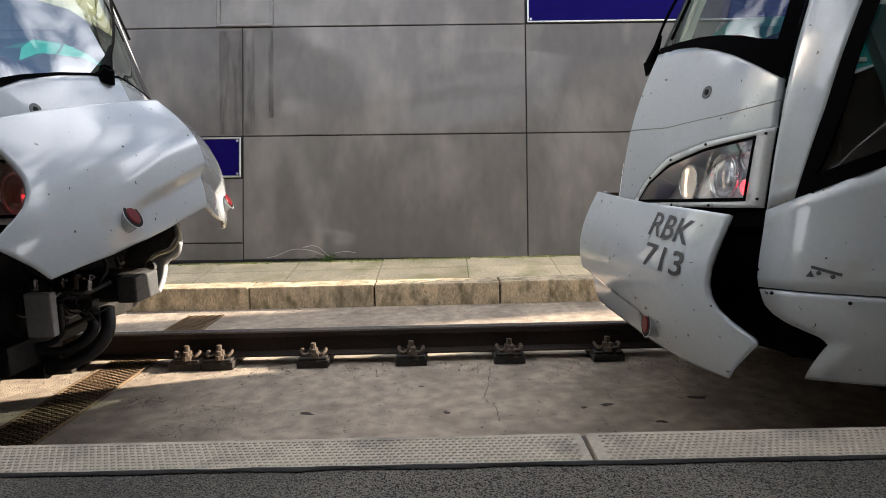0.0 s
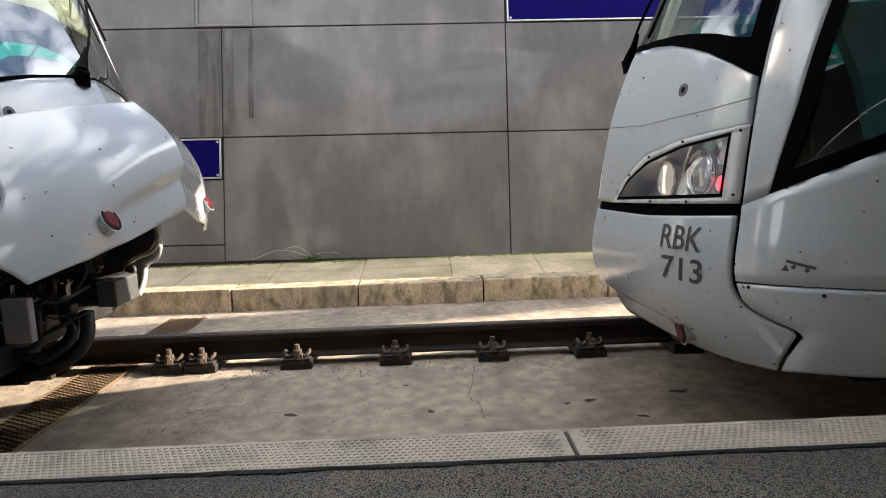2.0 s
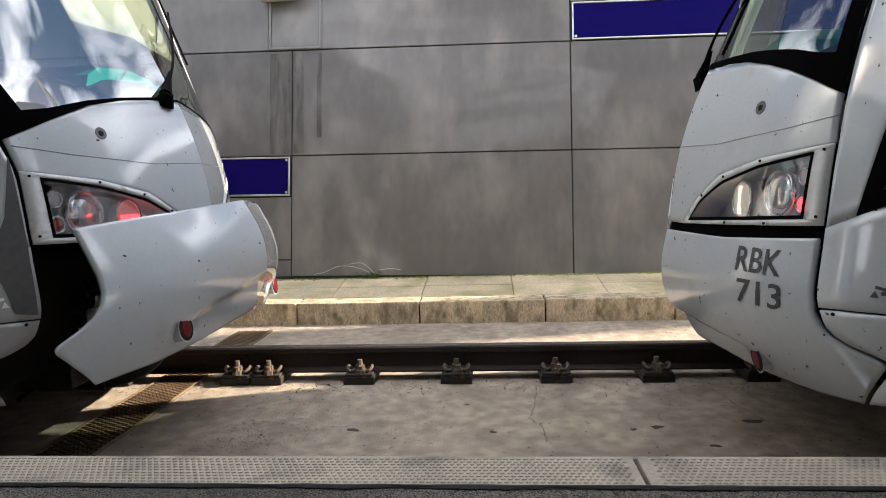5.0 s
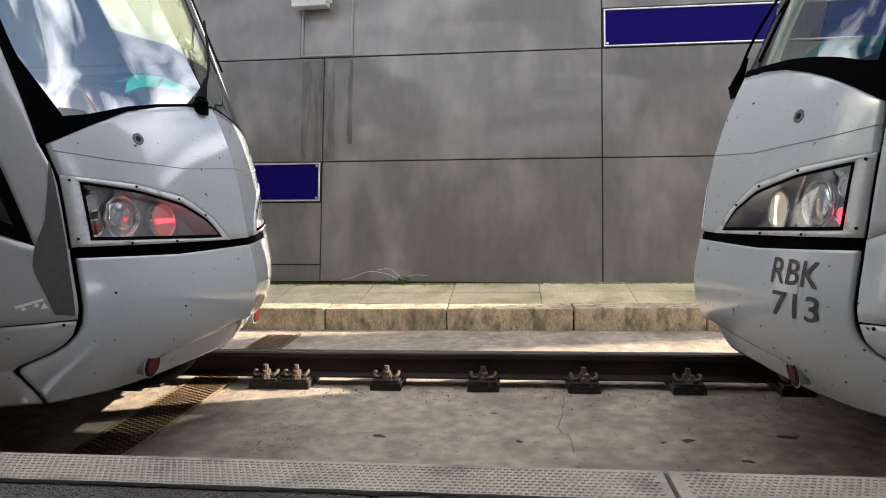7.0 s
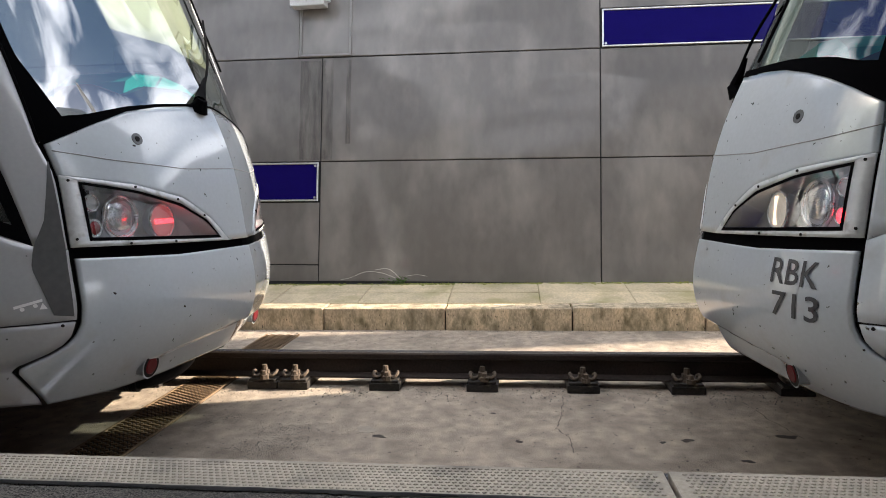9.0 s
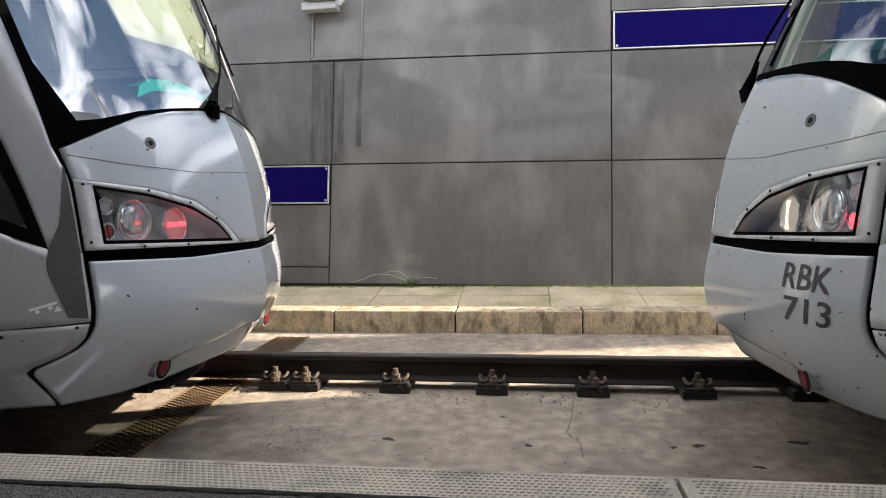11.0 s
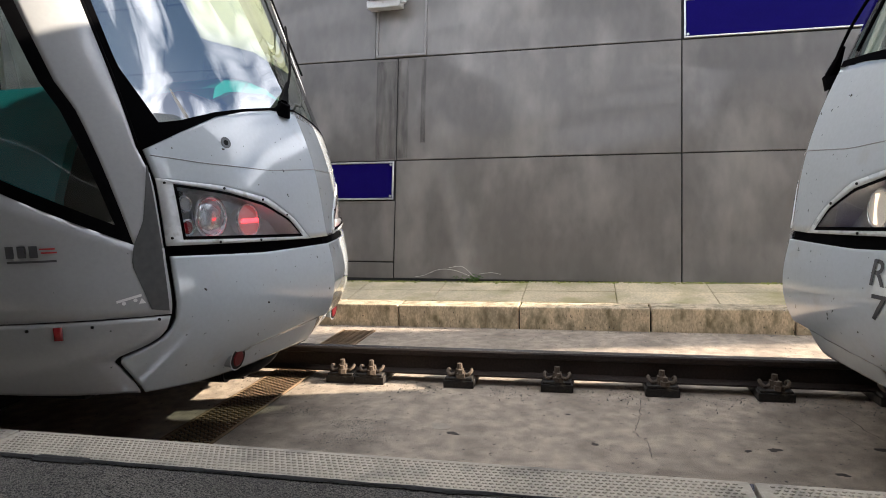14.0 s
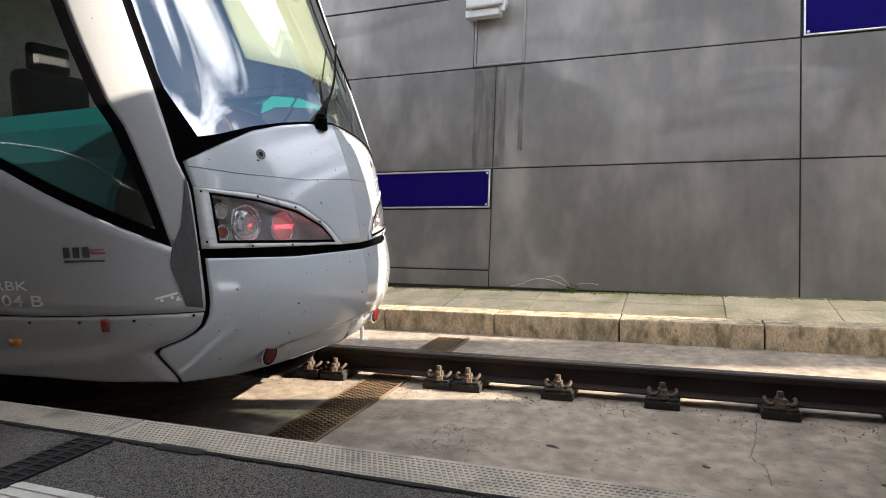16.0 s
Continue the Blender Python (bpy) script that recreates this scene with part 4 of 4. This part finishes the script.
        disc_lamp("head_lamp", 0.705, 1.145, 0.088, s, pan, REFLECTOR, back=0.07, ring_r=0.010)
        disc_lamp("signal_lamp", 0.495, 1.118, 0.077, s, pan, WARM_DIM if white_on else RED_DIM, back=0.07)
        disc_lamp("marker_lamp", 0.835, 1.205, 0.032, s, pan, LAMP_HOUSING, 0.05, 0.05)
        disc_lamp("tail_light", 0.838, 1.105, 0.032, s, pan, RED_GLOW if white_on else RED_LENS, 0.05, 0.05)
        bm = bmesh.new()
        patch(bm, [(0.775, 1.06), (0.80, 1.06)], [(0.785, 1.26), (0.805, 1.262)], [(0.775, 1.06), (0.785, 1.26)], [(0.80, 1.06), (0.805, 1.262)], 2, 4, s, -0.06)
        part("divider", bm, LAMP_HOUSING, pan)
        # windscreen, black border, body shell
        bm = bmesh.new()
        patch(bm, nudge(NOSE_TOP, 0, 0.006), [(0, 3.1), (0.6, 3.08), SCREEN_EDGE[-1]], [(0, NOSE_TOP[0][1] + 0.006), (0, 3.1)], SCREEN_EDGE, 28, 30, s, -0.006)
        outward(bm)
        sc = part("windscreen", bm, SCREEN_GLASS if operator else SCREEN_DULLED, t, "tall curved windscreen reflecting the sky", smooth=True)
        sc.visible_shadow = not operator
        bm = bmesh.new()
        edge = 0.030 if operator else 0.07
        inner = [(u - edge, z) for u, z in SCREEN_EDGE]
        inner[0] = (SCREEN_EDGE[0][0] - 0.11, SCREEN_EDGE[0][1] + 0.09)
        patch(bm, [inner[0], SCREEN_EDGE[0]], [inner[-1], SCREEN_EDGE[-1]], inner, SCREEN_EDGE, 4, 30, s, 0.003)
        corner = (SCREEN_EDGE[0][0] - 0.008, SCREEN_EDGE[0][1] - 0.008)
        upper = [(u, z + (0.012 + 0.10 * u ** 5 if operator else 0.028 + 0.09 * u * u)) for u, z in NOSE_TOP[:-1]] + [(corner[0], corner[1] + (0.10 if operator else 0.13))]
        patch(bm, NOSE_TOP[:-1] + [corner], upper, [NOSE_TOP[0], upper[0]], [corner, upper[-1]], 30, 4, s, 0.0035)
        outward(bm)
        part("glass_border", bm, BLACK_GLOSS, sc, "black printed glass border", smooth=True)
        part("screen_seal", tube([skin(s * (q[0] + 0.006), q[1], -0.006) for q in [along(SCREEN_EDGE, k / 20) for k in range(21)]], 0.009, 6, 2), BLACK, sc, "black rubber seal", smooth=True)
        if operator and s != near:
            part("edge_trim", tube([skin(s * (q[0] + 0.022), q[1], 0.004) for q in [along(SCREEN_EDGE, k / 20) for k in range(21)]], 0.011, 6, 2), FRAME_PAINT, sc, "pale edge trim", smooth=True)
        bm = bmesh.new()
        aft = nudge(WINDOW_FORE, 0, 0)
        fore = [(0.968, 1.03), (0.975, 1.31), *[(u + 0.012, z) for u, z in SCREEN_EDGE]]
        patch(bm, [(0.968, 1.03), WINDOW_FORE[0]], [fore[-1], WINDOW_FORE[-1]], fore, aft, 10, 40, s)
        outward(bm)
        pillar = shell("front_pillar", bm, GREY_BODY if operator else WHITE, t, 0.03, "glossy sloping front pillar")
        if operator:
            # dark grey strip along the pillar's front edge, tapering upwards
            bm = bmesh.new()
            patch(bm, [(0.988, 0.775), (1.055, 0.79)], [(0.985, 1.36), (0.99, 1.36)], [(0.988, 0.775), (0.975, 1.03), (0.985, 1.36)], [(1.055, 0.79), (1.098, 0.97), (1.082, 1.045), (1.035, 1.14), (0.99, 1.36)], 8, 24, s, 0.003)
            outward(bm)
            part("wear_strip", bm, GREY_STRIP, pillar, "dull dark grey strip on the front pillar", smooth=True)
        bm = bmesh.new()
        rear_low = [(1.060, 0.424), (1.2, 0.45), (1.67, 0.49), (6.5, 0.5)]
        patch(bm, [(0.981, 0.76), (1.3, 0.775), (6.5, 0.78)], [(0.966, 1.028), *WINDOW_LOW], [(0.981, 0.76), (0.973, 0.80), (0.966, 1.028)], [(6.5, 0.78), (6.5, 1.54)], 44, 8, s)
        outward(bm)
        shell("side_panel", bm, GREY_BODY if operator else WHITE, t, 0.03)
        bm = bmesh.new()
        patch(bm, rear_low, [(0.985, 0.752), (1.3, 0.768), (6.5, 0.772)], BODY_SEAM, [(6.5, 0.5), (6.5, 0.772)], 60, 26, s)
        outward(bm)
        skirt = shell("side_skirt", bm, GREY_BODY if operator else WHITE, t, 0.03)
        for u in (1.03, 1.27, 1.5, 1.74, 1.98):
            p, nn = skin(s * u, 0.745), (skin(s * u, 0.745, 0.05) - skin(s * u, 0.745)).normalized()
            bm = bmesh.new()
            rod(bm, p - nn * 0.003, p + nn * 0.003, 0.007, 0.006, 8)
            part("skirt_screw", bm, UNDER, skirt)
        # side window
        bm = bmesh.new()
        patch(bm, WINDOW_LOW, [WINDOW_FORE[-1], (6.5, 3.0)], WINDOW_FORE, [(6.5, 1.54), (6.5, 3.0)], 44, 20, s, -0.012)
        outward(bm)
        win = part("side_window", bm, SIDE_GLASS, t, "tinted cab side window with a curved lower edge", smooth=True)
        win.visible_shadow = not operator
        bm = bmesh.new()
        back = [(u + 0.055, z + (0.075 if k == 0 else 0)) for k, (u, z) in enumerate(WINDOW_FORE)]
        patch(bm, [WINDOW_FORE[0], back[0]], [WINDOW_FORE[-1], back[-1]], WINDOW_FORE, back, 4, 34, s, 0.0)
        upper = [(WINDOW_LOW[0][0] + 0.045, WINDOW_LOW[0][1] + 0.075)] + [(u, z + 0.055) for u, z in WINDOW_LOW[1:]]
        patch(bm, WINDOW_LOW, upper, [WINDOW_LOW[0], upper[0]], [WINDOW_LOW[-1], upper[-1]], 50, 3, s, 0.0006)
        outward(bm)
        part("window_border", bm, BLACK, win, "black rubber window border", smooth=True)
        # jacking-point sign: a bar over a triangle and two wheels
        mat, du = (DECAL_LIGHT, 0.0) if operator else (DECAL, 0.065)
        part("jack_mark", bar_on(1.083 + du, 1.175 + du, 0.847, 0.857, s, 0.003, -0.018), mat, t)
        for cu, cz, rad, n, turn in ((1.084, 0.826, 0.015, 3, 0.52), (1.108, 0.834, 0.0075, 14, 0.0), (1.150, 0.826, 0.0075, 14, 0.0)):
            bm = bmesh.new()
            bm.faces.new([bm.verts.new(skin(s * (cu + du + rad * math.cos(turn + 2 * math.pi * k / n + 1.047)), cz + rad * math.sin(turn + 2 * math.pi * k / n + 1.047), 0.003)) for k in range(n)])
            outward(bm)
            part("jack_mark", bm, mat, t)
    # rubber gap behind the covers, dark chassis
    bm = bmesh.new()
    for s in (1, -1):
        patch(bm, [(0, 0.94), (0.5, 0.94), (0.98, 0.97)], [(0, 1.03), (0.5, 1.03), (0.98, 1.06)], [(0, 0.94), (0, 1.03)], [(0.98, 0.97), (0.98, 1.06)], 24, 2, s, -0.018 if not coupler else -0.03)
        patch(bm, [(0.94, 0.99), (1.0, 0.99)], [(0.97, 1.44), (1.03, 1.44)], [(0.94, 0.99), (0.97, 1.44)], [(1.0, 0.99), (1.03, 1.44)], 4, 12, s, -0.016)
    outward(bm)
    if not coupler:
        # added black sheet inside the cover: the open gap's shade as colour
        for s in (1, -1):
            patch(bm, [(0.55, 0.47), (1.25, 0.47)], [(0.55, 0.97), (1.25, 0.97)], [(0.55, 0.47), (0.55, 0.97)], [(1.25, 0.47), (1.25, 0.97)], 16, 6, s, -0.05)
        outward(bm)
    part("rubber_gasket", bm, BLACK, t, "black rubber gap seal, on the right tram with a sheet for the gap's shade", smooth=True)
    bm = bmesh.new()
    box(bm, -7.0, -0.72, -0.98, 0.98, 0.40, 1.02, 0.02)
    part("underframe", bm, UNDER, t, "black underframe")
    bm = bmesh.new()
    box(bm, -0.64, -0.40, -0.82, 0.82, 0.99, 1.36, 0.02)
    part("front_bulkhead", bm, UNDER, t)
    for x in (-1.9, -3.7):
        for y in (-0.75, 0.75):
            part("wheel", rod(bmesh.new(), (x, y - 0.06, 0.50), (x, y + 0.06, 0.50), 0.295, 0.295, 28), UNDER, t)
    for x0 in (-2.6, -4.9):
        bm = bmesh.new()
        box(bm, x0 - 0.9, x0 + 0.9, -1.05, 1.05, 0.14, 0.44, 0.03)
        part("bogie_frame", bm, UNDER, t, "black bogie frame under the skirt")
    # cab
    part("cab_floor", boxed(-6.8, -0.62, -1.15, 1.15, 1.03, 1.06), CABIN_GREY, t)
    part("cab_rear_wall", boxed(-3.3, -3.26, -1.15, 1.15, 1.07, 3.0), material("grey_beige_lining", (0.74, 0.72, 0.64), 0.6), t, "grey-beige cab rear wall")
    part("cab_ceiling", boxed(-6.8, -1.5, -1.15, 1.15, 3.02, 3.06), CREAM, t)
    bm = bmesh.new()
    desk = [(-0.46, 1.40), (-0.48, 1.62), (-0.60, 1.72), (-0.78, 1.79), (-0.98, 1.78), (-1.13, 1.66), (-1.15, 1.38)]
    far = -near
    part("dashboard", extruded(desk, *sorted((-0.10 * far, 0.80 * far)), "y"), CABIN_GREY, t, "dark curved dashboard")
    part("low_desk", extruded([(x, z - 0.26) for x, z in desk], *sorted((-0.80 * far, -0.11 * far)), "y"), CABIN_GREY, t)
    part("side_console", boxed(-1.02, -0.97, *sorted((-0.62 * far, 0.10 * far)), 1.30, 1.80, 0.02), TEAL, t, "teal side console")
    hood = [(-0.05, 1.72), (-0.01, 1.81), (0.10, 1.875), (0.30, 1.895), (0.55, 1.875), (0.74, 1.82), (0.80, 1.74)]
    part("instrument_hood", extruded([(far * y, z) for y, z in hood], -1.0, -0.64, "x"), TEAL, t, "teal instrument hood")
    face = [(-0.12, 1.60), (-0.08, 1.73), (0.10, 1.80), (0.45, 1.835), (0.72, 1.805), (0.80, 1.60)]
    part("instrument_panel", extruded([(far * y, z) for y, z in face], -0.64, -0.60, "x"), CABIN_GREY, t, "black instrument panel under the hood")
    for s in (1, -1):
        lining = [(-0.95, 1.07), (-1.0, 1.50), (-1.2, 1.66), (-1.6, 1.74), (-2.4, 1.78), (-3.2, 1.78), (-3.2, 1.07)]
        if s == near:
            lining = [(1.12, 1.07), (1.10, 1.25), (1.02, 1.45), (0.90, 1.62), (0.80, 1.72), (0.76, 1.72), (0.86, 1.60), (0.98, 1.43), (1.06, 1.24), (1.08, 1.07)]
            part("side_lining", extruded([(s * y, z) for y, z in lining], -3.2, -0.66, "x"), DARK_TEAL, t, "dark teal curved cab lining")
        else:
            part("side_lining", extruded(lining, s * 1.02, s * 1.08, "y"), DARK_TEAL, t, "dark teal lower cab lining")
    bm = bmesh.new()
    box(bm, -2.35, -1.85, -0.25, 0.25, 1.45, 1.58, 0.05)
    box(bm, -2.45, -2.30, -0.25, 0.25, 1.55, 2.15, 0.06)
    box(bm, -2.43, -2.34, -0.14, 0.14, 2.14, 2.34, 0.04)
    rod(bm, (-2.1, 0, 1.06), (-2.1, 0, 1.46), 0.06)
    part("driver_seat", bm, CABIN_GREY, t, "black driver's seat", smooth=False)
    # sun blind: pale sheet hanging inside the upper glass
    bm = bmesh.new()
    for s in (1, -1):
        wide = 0.40 if s == near else 0.80
        patch(bm, [(0.0, 2.0), (wide, 2.0)], [(0.0, 3.0), (wide, 3.0)], [(0.0, 2.0), (0, 3.0)], [(wide, 2.0), (wide, 3.0)], 8, 6, s, -0.05)
    outward(bm)
    if operator:
        shell("sun_blind", bm, CREAM, t, 0.004, "cream roller sun blind half drawn")
    else:
        bm.free()
    # roof
    prof = [(-1.06, 2.98), (-1.20, 3.02), (-1.14, 3.60), (-0.80, 3.88), (0, 3.95), (0.80, 3.88), (1.14, 3.60), (1.20, 3.02), (1.06, 2.98)]
    bm = extruded(prof, -7.2, -1.0, "x")
    part("roof", bm, GREY_BODY, t, "pale rounded roof")
    # wiper
    f = -near
    foot, mid, head = ((-0.10, 1.672), (0.30, 1.93), (0.80, 2.28)) if operator else ((0.30, 1.70), (0.12, 1.90), (-0.10, 2.16))
    wip = part("wiper_arm", tube([skin(f * foot[0], foot[1], 0.03), skin(f * mid[0], mid[1], 0.04), skin(f * head[0], head[1], 0.035)], 0.007, 6, 6), BLACK, t, "black windscreen wiper")
    bm = bmesh.new()
    rod(bm, skin(f * foot[0], foot[1] - 0.03, -0.01), skin(f * foot[0], foot[1], 0.04), 0.05, 0.025, 12)
    rod(bm, skin(f * foot[0], foot[1], 0.02), skin(f * foot[0], foot[1], 0.02).lerp(skin(f * mid[0], mid[1], 0.04), 0.55), 0.030, 0.008, 8)
    part("wiper_foot", bm, BLACK, wip)
    blade = [(head[0] + 0.03, head[1] - 0.30), head, (head[0] + 0.02, head[1] + 0.45)] if operator else [(head[0] - 0.02, head[1] - 0.42), head, (head[0] + 0.06, head[1] + 0.4)]
    part("wiper_blade", tube([skin(f * u, z, 0.017) for u, z in blade], 0.007, 6, 4), BLACK, wip)
    if operator:
        # operator sign as plain shapes, unit number, lamps on the skirt
        for k in range(3):
            u = 1.525 - 0.042 * k
            part("logo_block", bar_on(u - 0.030, u, 1.022, 1.066, near), DECAL, t)
        part("logo_arrow", bar_on(1.35, 1.405, 1.050, 1.056, near), DECAL_RED, t)
        part("logo_arrow", bar_on(1.345, 1.40, 1.036, 1.042, near), DECAL_RED, t)
        part("logo_line", bar_on(1.35, 1.525, 1.003, 1.011, near), DECAL, t)
        part("lettering", lettering("RBK", 1.90, 1.715, 0.885, 0.925, near), DECAL_LIGHT, t, "pale grey fleet number")
        part("lettering", lettering("704 B", 1.93, 1.65, 0.815, 0.865, near), DECAL_LIGHT, t, "pale grey fleet number")
        bm = bar_on(1.372, 1.402, 0.705, 0.755, near, 0.010)
        shell("side_reflector", bm, RED_LENS, t, 0.012, "red side reflector")
        bm = bar_on(1.80, 1.86, 0.640, 0.670, near, 0.010)
        shell("side_marker", bm, AMBER_LENS, t, 0.012, "amber side marker")
    if number:
        # reading lamp on a bent stem inside the side window
        lamp = part("reading_lamp", tube([(-0.60, 0.99, 1.70), (-0.575, 0.995, 1.68), (-0.560, 0.995, 1.64), (-0.570, 0.995, 1.58), (-0.573, 0.995, 1.515)], 0.006, 8, 6), STEEL, t, "bent chrome reading lamp", smooth=True)
        part("lamp_head", boxed(-0.592, -0.552, 0.975, 1.015, 1.500, 1.516, 0.004), ALU, lamp)
    if coupler:
        fit_coupler(t)
    return t, cover


def fit_coupler(t):
    """The coupler head, cross beam, hoses and boxes behind the open cover."""
    def part(name, bm, mat, parent, label="", smooth=False):
        eye = Vector((1.43, -3.11, 1.2))
        shift = Vector((0 if name == "junction_box" else -0.075 if name in ("swing_arm", "arm_edge", "pin") else -0.065, 0, 0))
        for v in bm.verts:
            v.co = eye + (v.co + shift - eye) * 1.11
        return plain_part(name, bm, mat, parent, label, smooth)

    c = t
    bm = bmesh.new()
    box(bm, -0.62, -0.10, -0.10, 0.10, 0.58, 0.72, 0.02)
    box(bm, -0.62, -0.30, -0.34, 0.34, 0.56, 0.66, 0.02)
    part("coupler_arm", bm, MACHINE, c, "black coupler arm")
    part("coupler_head", boxed(-0.14, -0.045, -0.17, 0.06, 0.59, 0.715, 0.010), material("coupler_grey", (0.13, 0.135, 0.14), 0.5, 0.2, vary=0.2), c, "grey coupler block")
    part("junction_box", boxed(-0.27, -0.165, -0.73, -0.69, 0.58, 0.755, 0.008, pose(0, 0, 0, 0, 0, 0)), material("grey_box_paint", (0.36, 0.365, 0.37), 0.5, vary=0.1), c, "grey flat junction box")
    for pts, r in (([(-0.72, -0.48, 0.362), (-0.5, -0.46, 0.356), (-0.30, -0.44, 0.368), (-0.16, -0.40, 0.42), (-0.10, -0.36, 0.50), (-0.12, -0.30, 0.60)], 0.031),
                   ([(-0.72, -0.42, 0.41), (-0.44, -0.40, 0.405), (-0.27, -0.38, 0.43), (-0.18, -0.34, 0.50), (-0.18, -0.30, 0.60)], 0.027),
                   ([(-0.46, -0.5, 0.55), (-0.34, -0.48, 0.46), (-0.2, -0.44, 0.455), (-0.13, -0.4, 0.53), (-0.2, -0.36, 0.60)], 0.019),
                   ([(-0.55, -0.52, 0.62), (-0.40, -0.5, 0.50), (-0.28, -0.46, 0.49), (-0.24, -0.42, 0.58), (-0.3, -0.4, 0.66)], 0.014),
                   ([(-0.5, -0.3, 0.8), (-0.32, -0.4, 0.74), (-0.2, -0.38, 0.68), (-0.15, -0.2, 0.7)], 0.010),
                   ([(-0.55, 0.1, 0.9), (-0.3, -0.1, 0.86), (-0.16, -0.2, 0.78), (-0.2, -0.25, 0.68)], 0.010),
                   ([(-0.6, -0.55, 0.75), (-0.4, -0.5, 0.70), (-0.26, -0.5, 0.62), (-0.3, -0.45, 0.52)], 0.012)):
        part("hose", tube(pts, r, 10, 8), HOSE, c, smooth=True)
    for y, z, x0 in ((-0.45, 0.360, -0.46), (-0.395, 0.408, -0.42)):
        bm = bmesh.new()
        for k in range(11):
            rod(bm, (x0 + 0.013 * k, y, z), (x0 + 0.013 * k + 0.007, y + 0.0005, z + 0.0005), 0.037, None, 14)
        part("hose_sleeve", bm, HOSE, c, "ribbed black hose sleeve")
    rr = random.Random(12)
    for k in range(6):
        x, z = -0.46 + 0.06 * k, 0.74 + rr.uniform(-0.02, 0.02)
        bm = bmesh.new()
        rod(bm, (x, -0.36, z - 0.05), (x + 0.004, -0.36, z), 0.013, 0.011, 8)
        rod(bm, (x + 0.004, -0.36, z), (x + 0.006, -0.36, z + 0.022), 0.018, 0.016, 6)
        rod(bm, (x - 0.02, -0.365, z + 0.008), (x + 0.03, -0.365, z + 0.012), 0.006, None, 6)
        part("valve", bm, RAIL_TOP if k % 2 else CLIP, c, "small metal valve")
        pts = [(x, -0.37, z - 0.04), (x - 0.03, -0.42, z - 0.09), (x + rr.uniform(-0.03, 0.08), -0.44, z - 0.14), (x + 0.1, -0.38, z - 0.12)]
        part("wire", tube(pts, 0.0045, 6, 6), HOSE if k % 3 else ALU, c, smooth=True)
    part("beam", boxed(-0.62, -0.13, -0.40, -0.34, 0.615, 0.655, 0.006), MACHINE, c)
    for p, q in (((-0.21, -0.5, 0.55), (-0.21, -0.5, 0.66)), ((-0.21, -0.5, 0.55), (-0.10, -0.46, 0.60)), ((-0.62, -0.62, 0.34), (-0.5, -0.6, 0.42))):
        part("lever", rod(bmesh.new(), p, q, 0.011), MACHINE, c)
    bm = bmesh.new()
    box(bm, -0.60, -0.34, -0.66, -0.30, 0.40, 0.52, 0.01)
    box(bm, -0.60, -0.40, -0.30, 0.55, 0.42, 0.54, 0.01)
    box(bm, -0.62, -0.45, -0.80, 0.80, 0.66, 0.92, 0.02)
    for k in range(9):
        rr = random.Random(k)
        x, y, z = rr.uniform(-0.45, -0.22), rr.uniform(-0.55, 0.3), rr.uniform(0.62, 0.86)
        rod(bm, (x, y, z), (x + rr.uniform(-0.05, 0.05), y + 0.02, z + rr.uniform(0.03, 0.07)), rr.uniform(0.008, 0.018), None, 8)
    part("coupler_frame", bm, MACHINE, c, "dark machinery behind the cover")
    arm = [(-0.03, 0.93), (-0.02, 0.86), (-0.06, 0.80), (-0.16, 0.76), (-0.22, 0.69), (-0.23, 0.60), (-0.30, 0.60), (-0.32, 0.72), (-0.26, 0.84), (-0.2, 0.94)]
    bm = extruded(arm, 0.27, 0.31, "y")
    part("swing_arm", bm, MACHINE, c, "black swing arm of the cover")
    bm = bmesh.new()
    rod(bm, (-0.16, 0.26, 0.70), (-0.16, 0.24, 0.70), 0.03, 0.026, 14)
    part("pin", bm, STEEL, c)
    pts = [(-0.02, 0.29, 0.93), (-0.01, 0.29, 0.86), (-0.05, 0.29, 0.79), (-0.15, 0.29, 0.75), (-0.21, 0.29, 0.69), (-0.22, 0.29, 0.60)]
    part("arm_edge", tube(pts, 0.008, 6, 6), CREAM, c, "pale edge strip", smooth=True)


TRACK_Y = -0.59
tram_left, cover_left = tram("white light-rail tram with teal cab and lit red tail lamps", -1, operator=True, coupler=True)
tram_right, cover_right = tram("white light-rail tram with dark grey fleet number and folding nose cover", 1, number=True, white_on=True)
tram_right.matrix_basis = pose(0.95, TRACK_Y, 0, 0, 0, 176.5)


# ---- what moves ----
def swing(dx, dz, turn):
    return pose(PIVOT.x + dx, 0, PIVOT.z + dz, 0, turn, 0)


def motions():
    at = lambda x: pose(x, TRACK_Y, 0)
    walk(tram_left, [(0.0, at(-1.22)), (14.6, at(-1.22)), (14.8, at(-1.225)), (15.0, at(-1.25)), (15.5, at(-1.38)), (16.0, at(-1.62))])
    walk(cover_left, [(0.0, swing(0.24, 0.346, -38.5)), (2.4, swing(0.24, 0.346, -38.5)), (2.7, swing(0.275, 0.325, -35)), (3.0, swing(0.306, 0.281, -30)), (3.5, swing(0.303, 0.208, -26.5)), (4.0, swing(0.296, 0.144, -24.3)),
                      (4.2, swing(0.29, 0.122, -23.5)), (5.2, swing(0.215, 0.045, -18)), (6.3, swing(0.102, -0.009, -10.5)), (6.5, swing(0.082, -0.009, -7.8)), (6.8, swing(0.02, 0, -2)), (7.0, swing(0, 0, 0)), (16.0, swing(0, 0, 0))])
    walk(cover_right, [(0.0, swing(0.165, -0.012, -14.5)), (0.5, swing(0.092, -0.013, -9)), (0.8, swing(0.03, -0.005, -3)), (1.0, swing(0.008, 0, -0.8)), (1.3, swing(0, 0, 0)), (16.0, swing(0, 0, 0))])


motions()
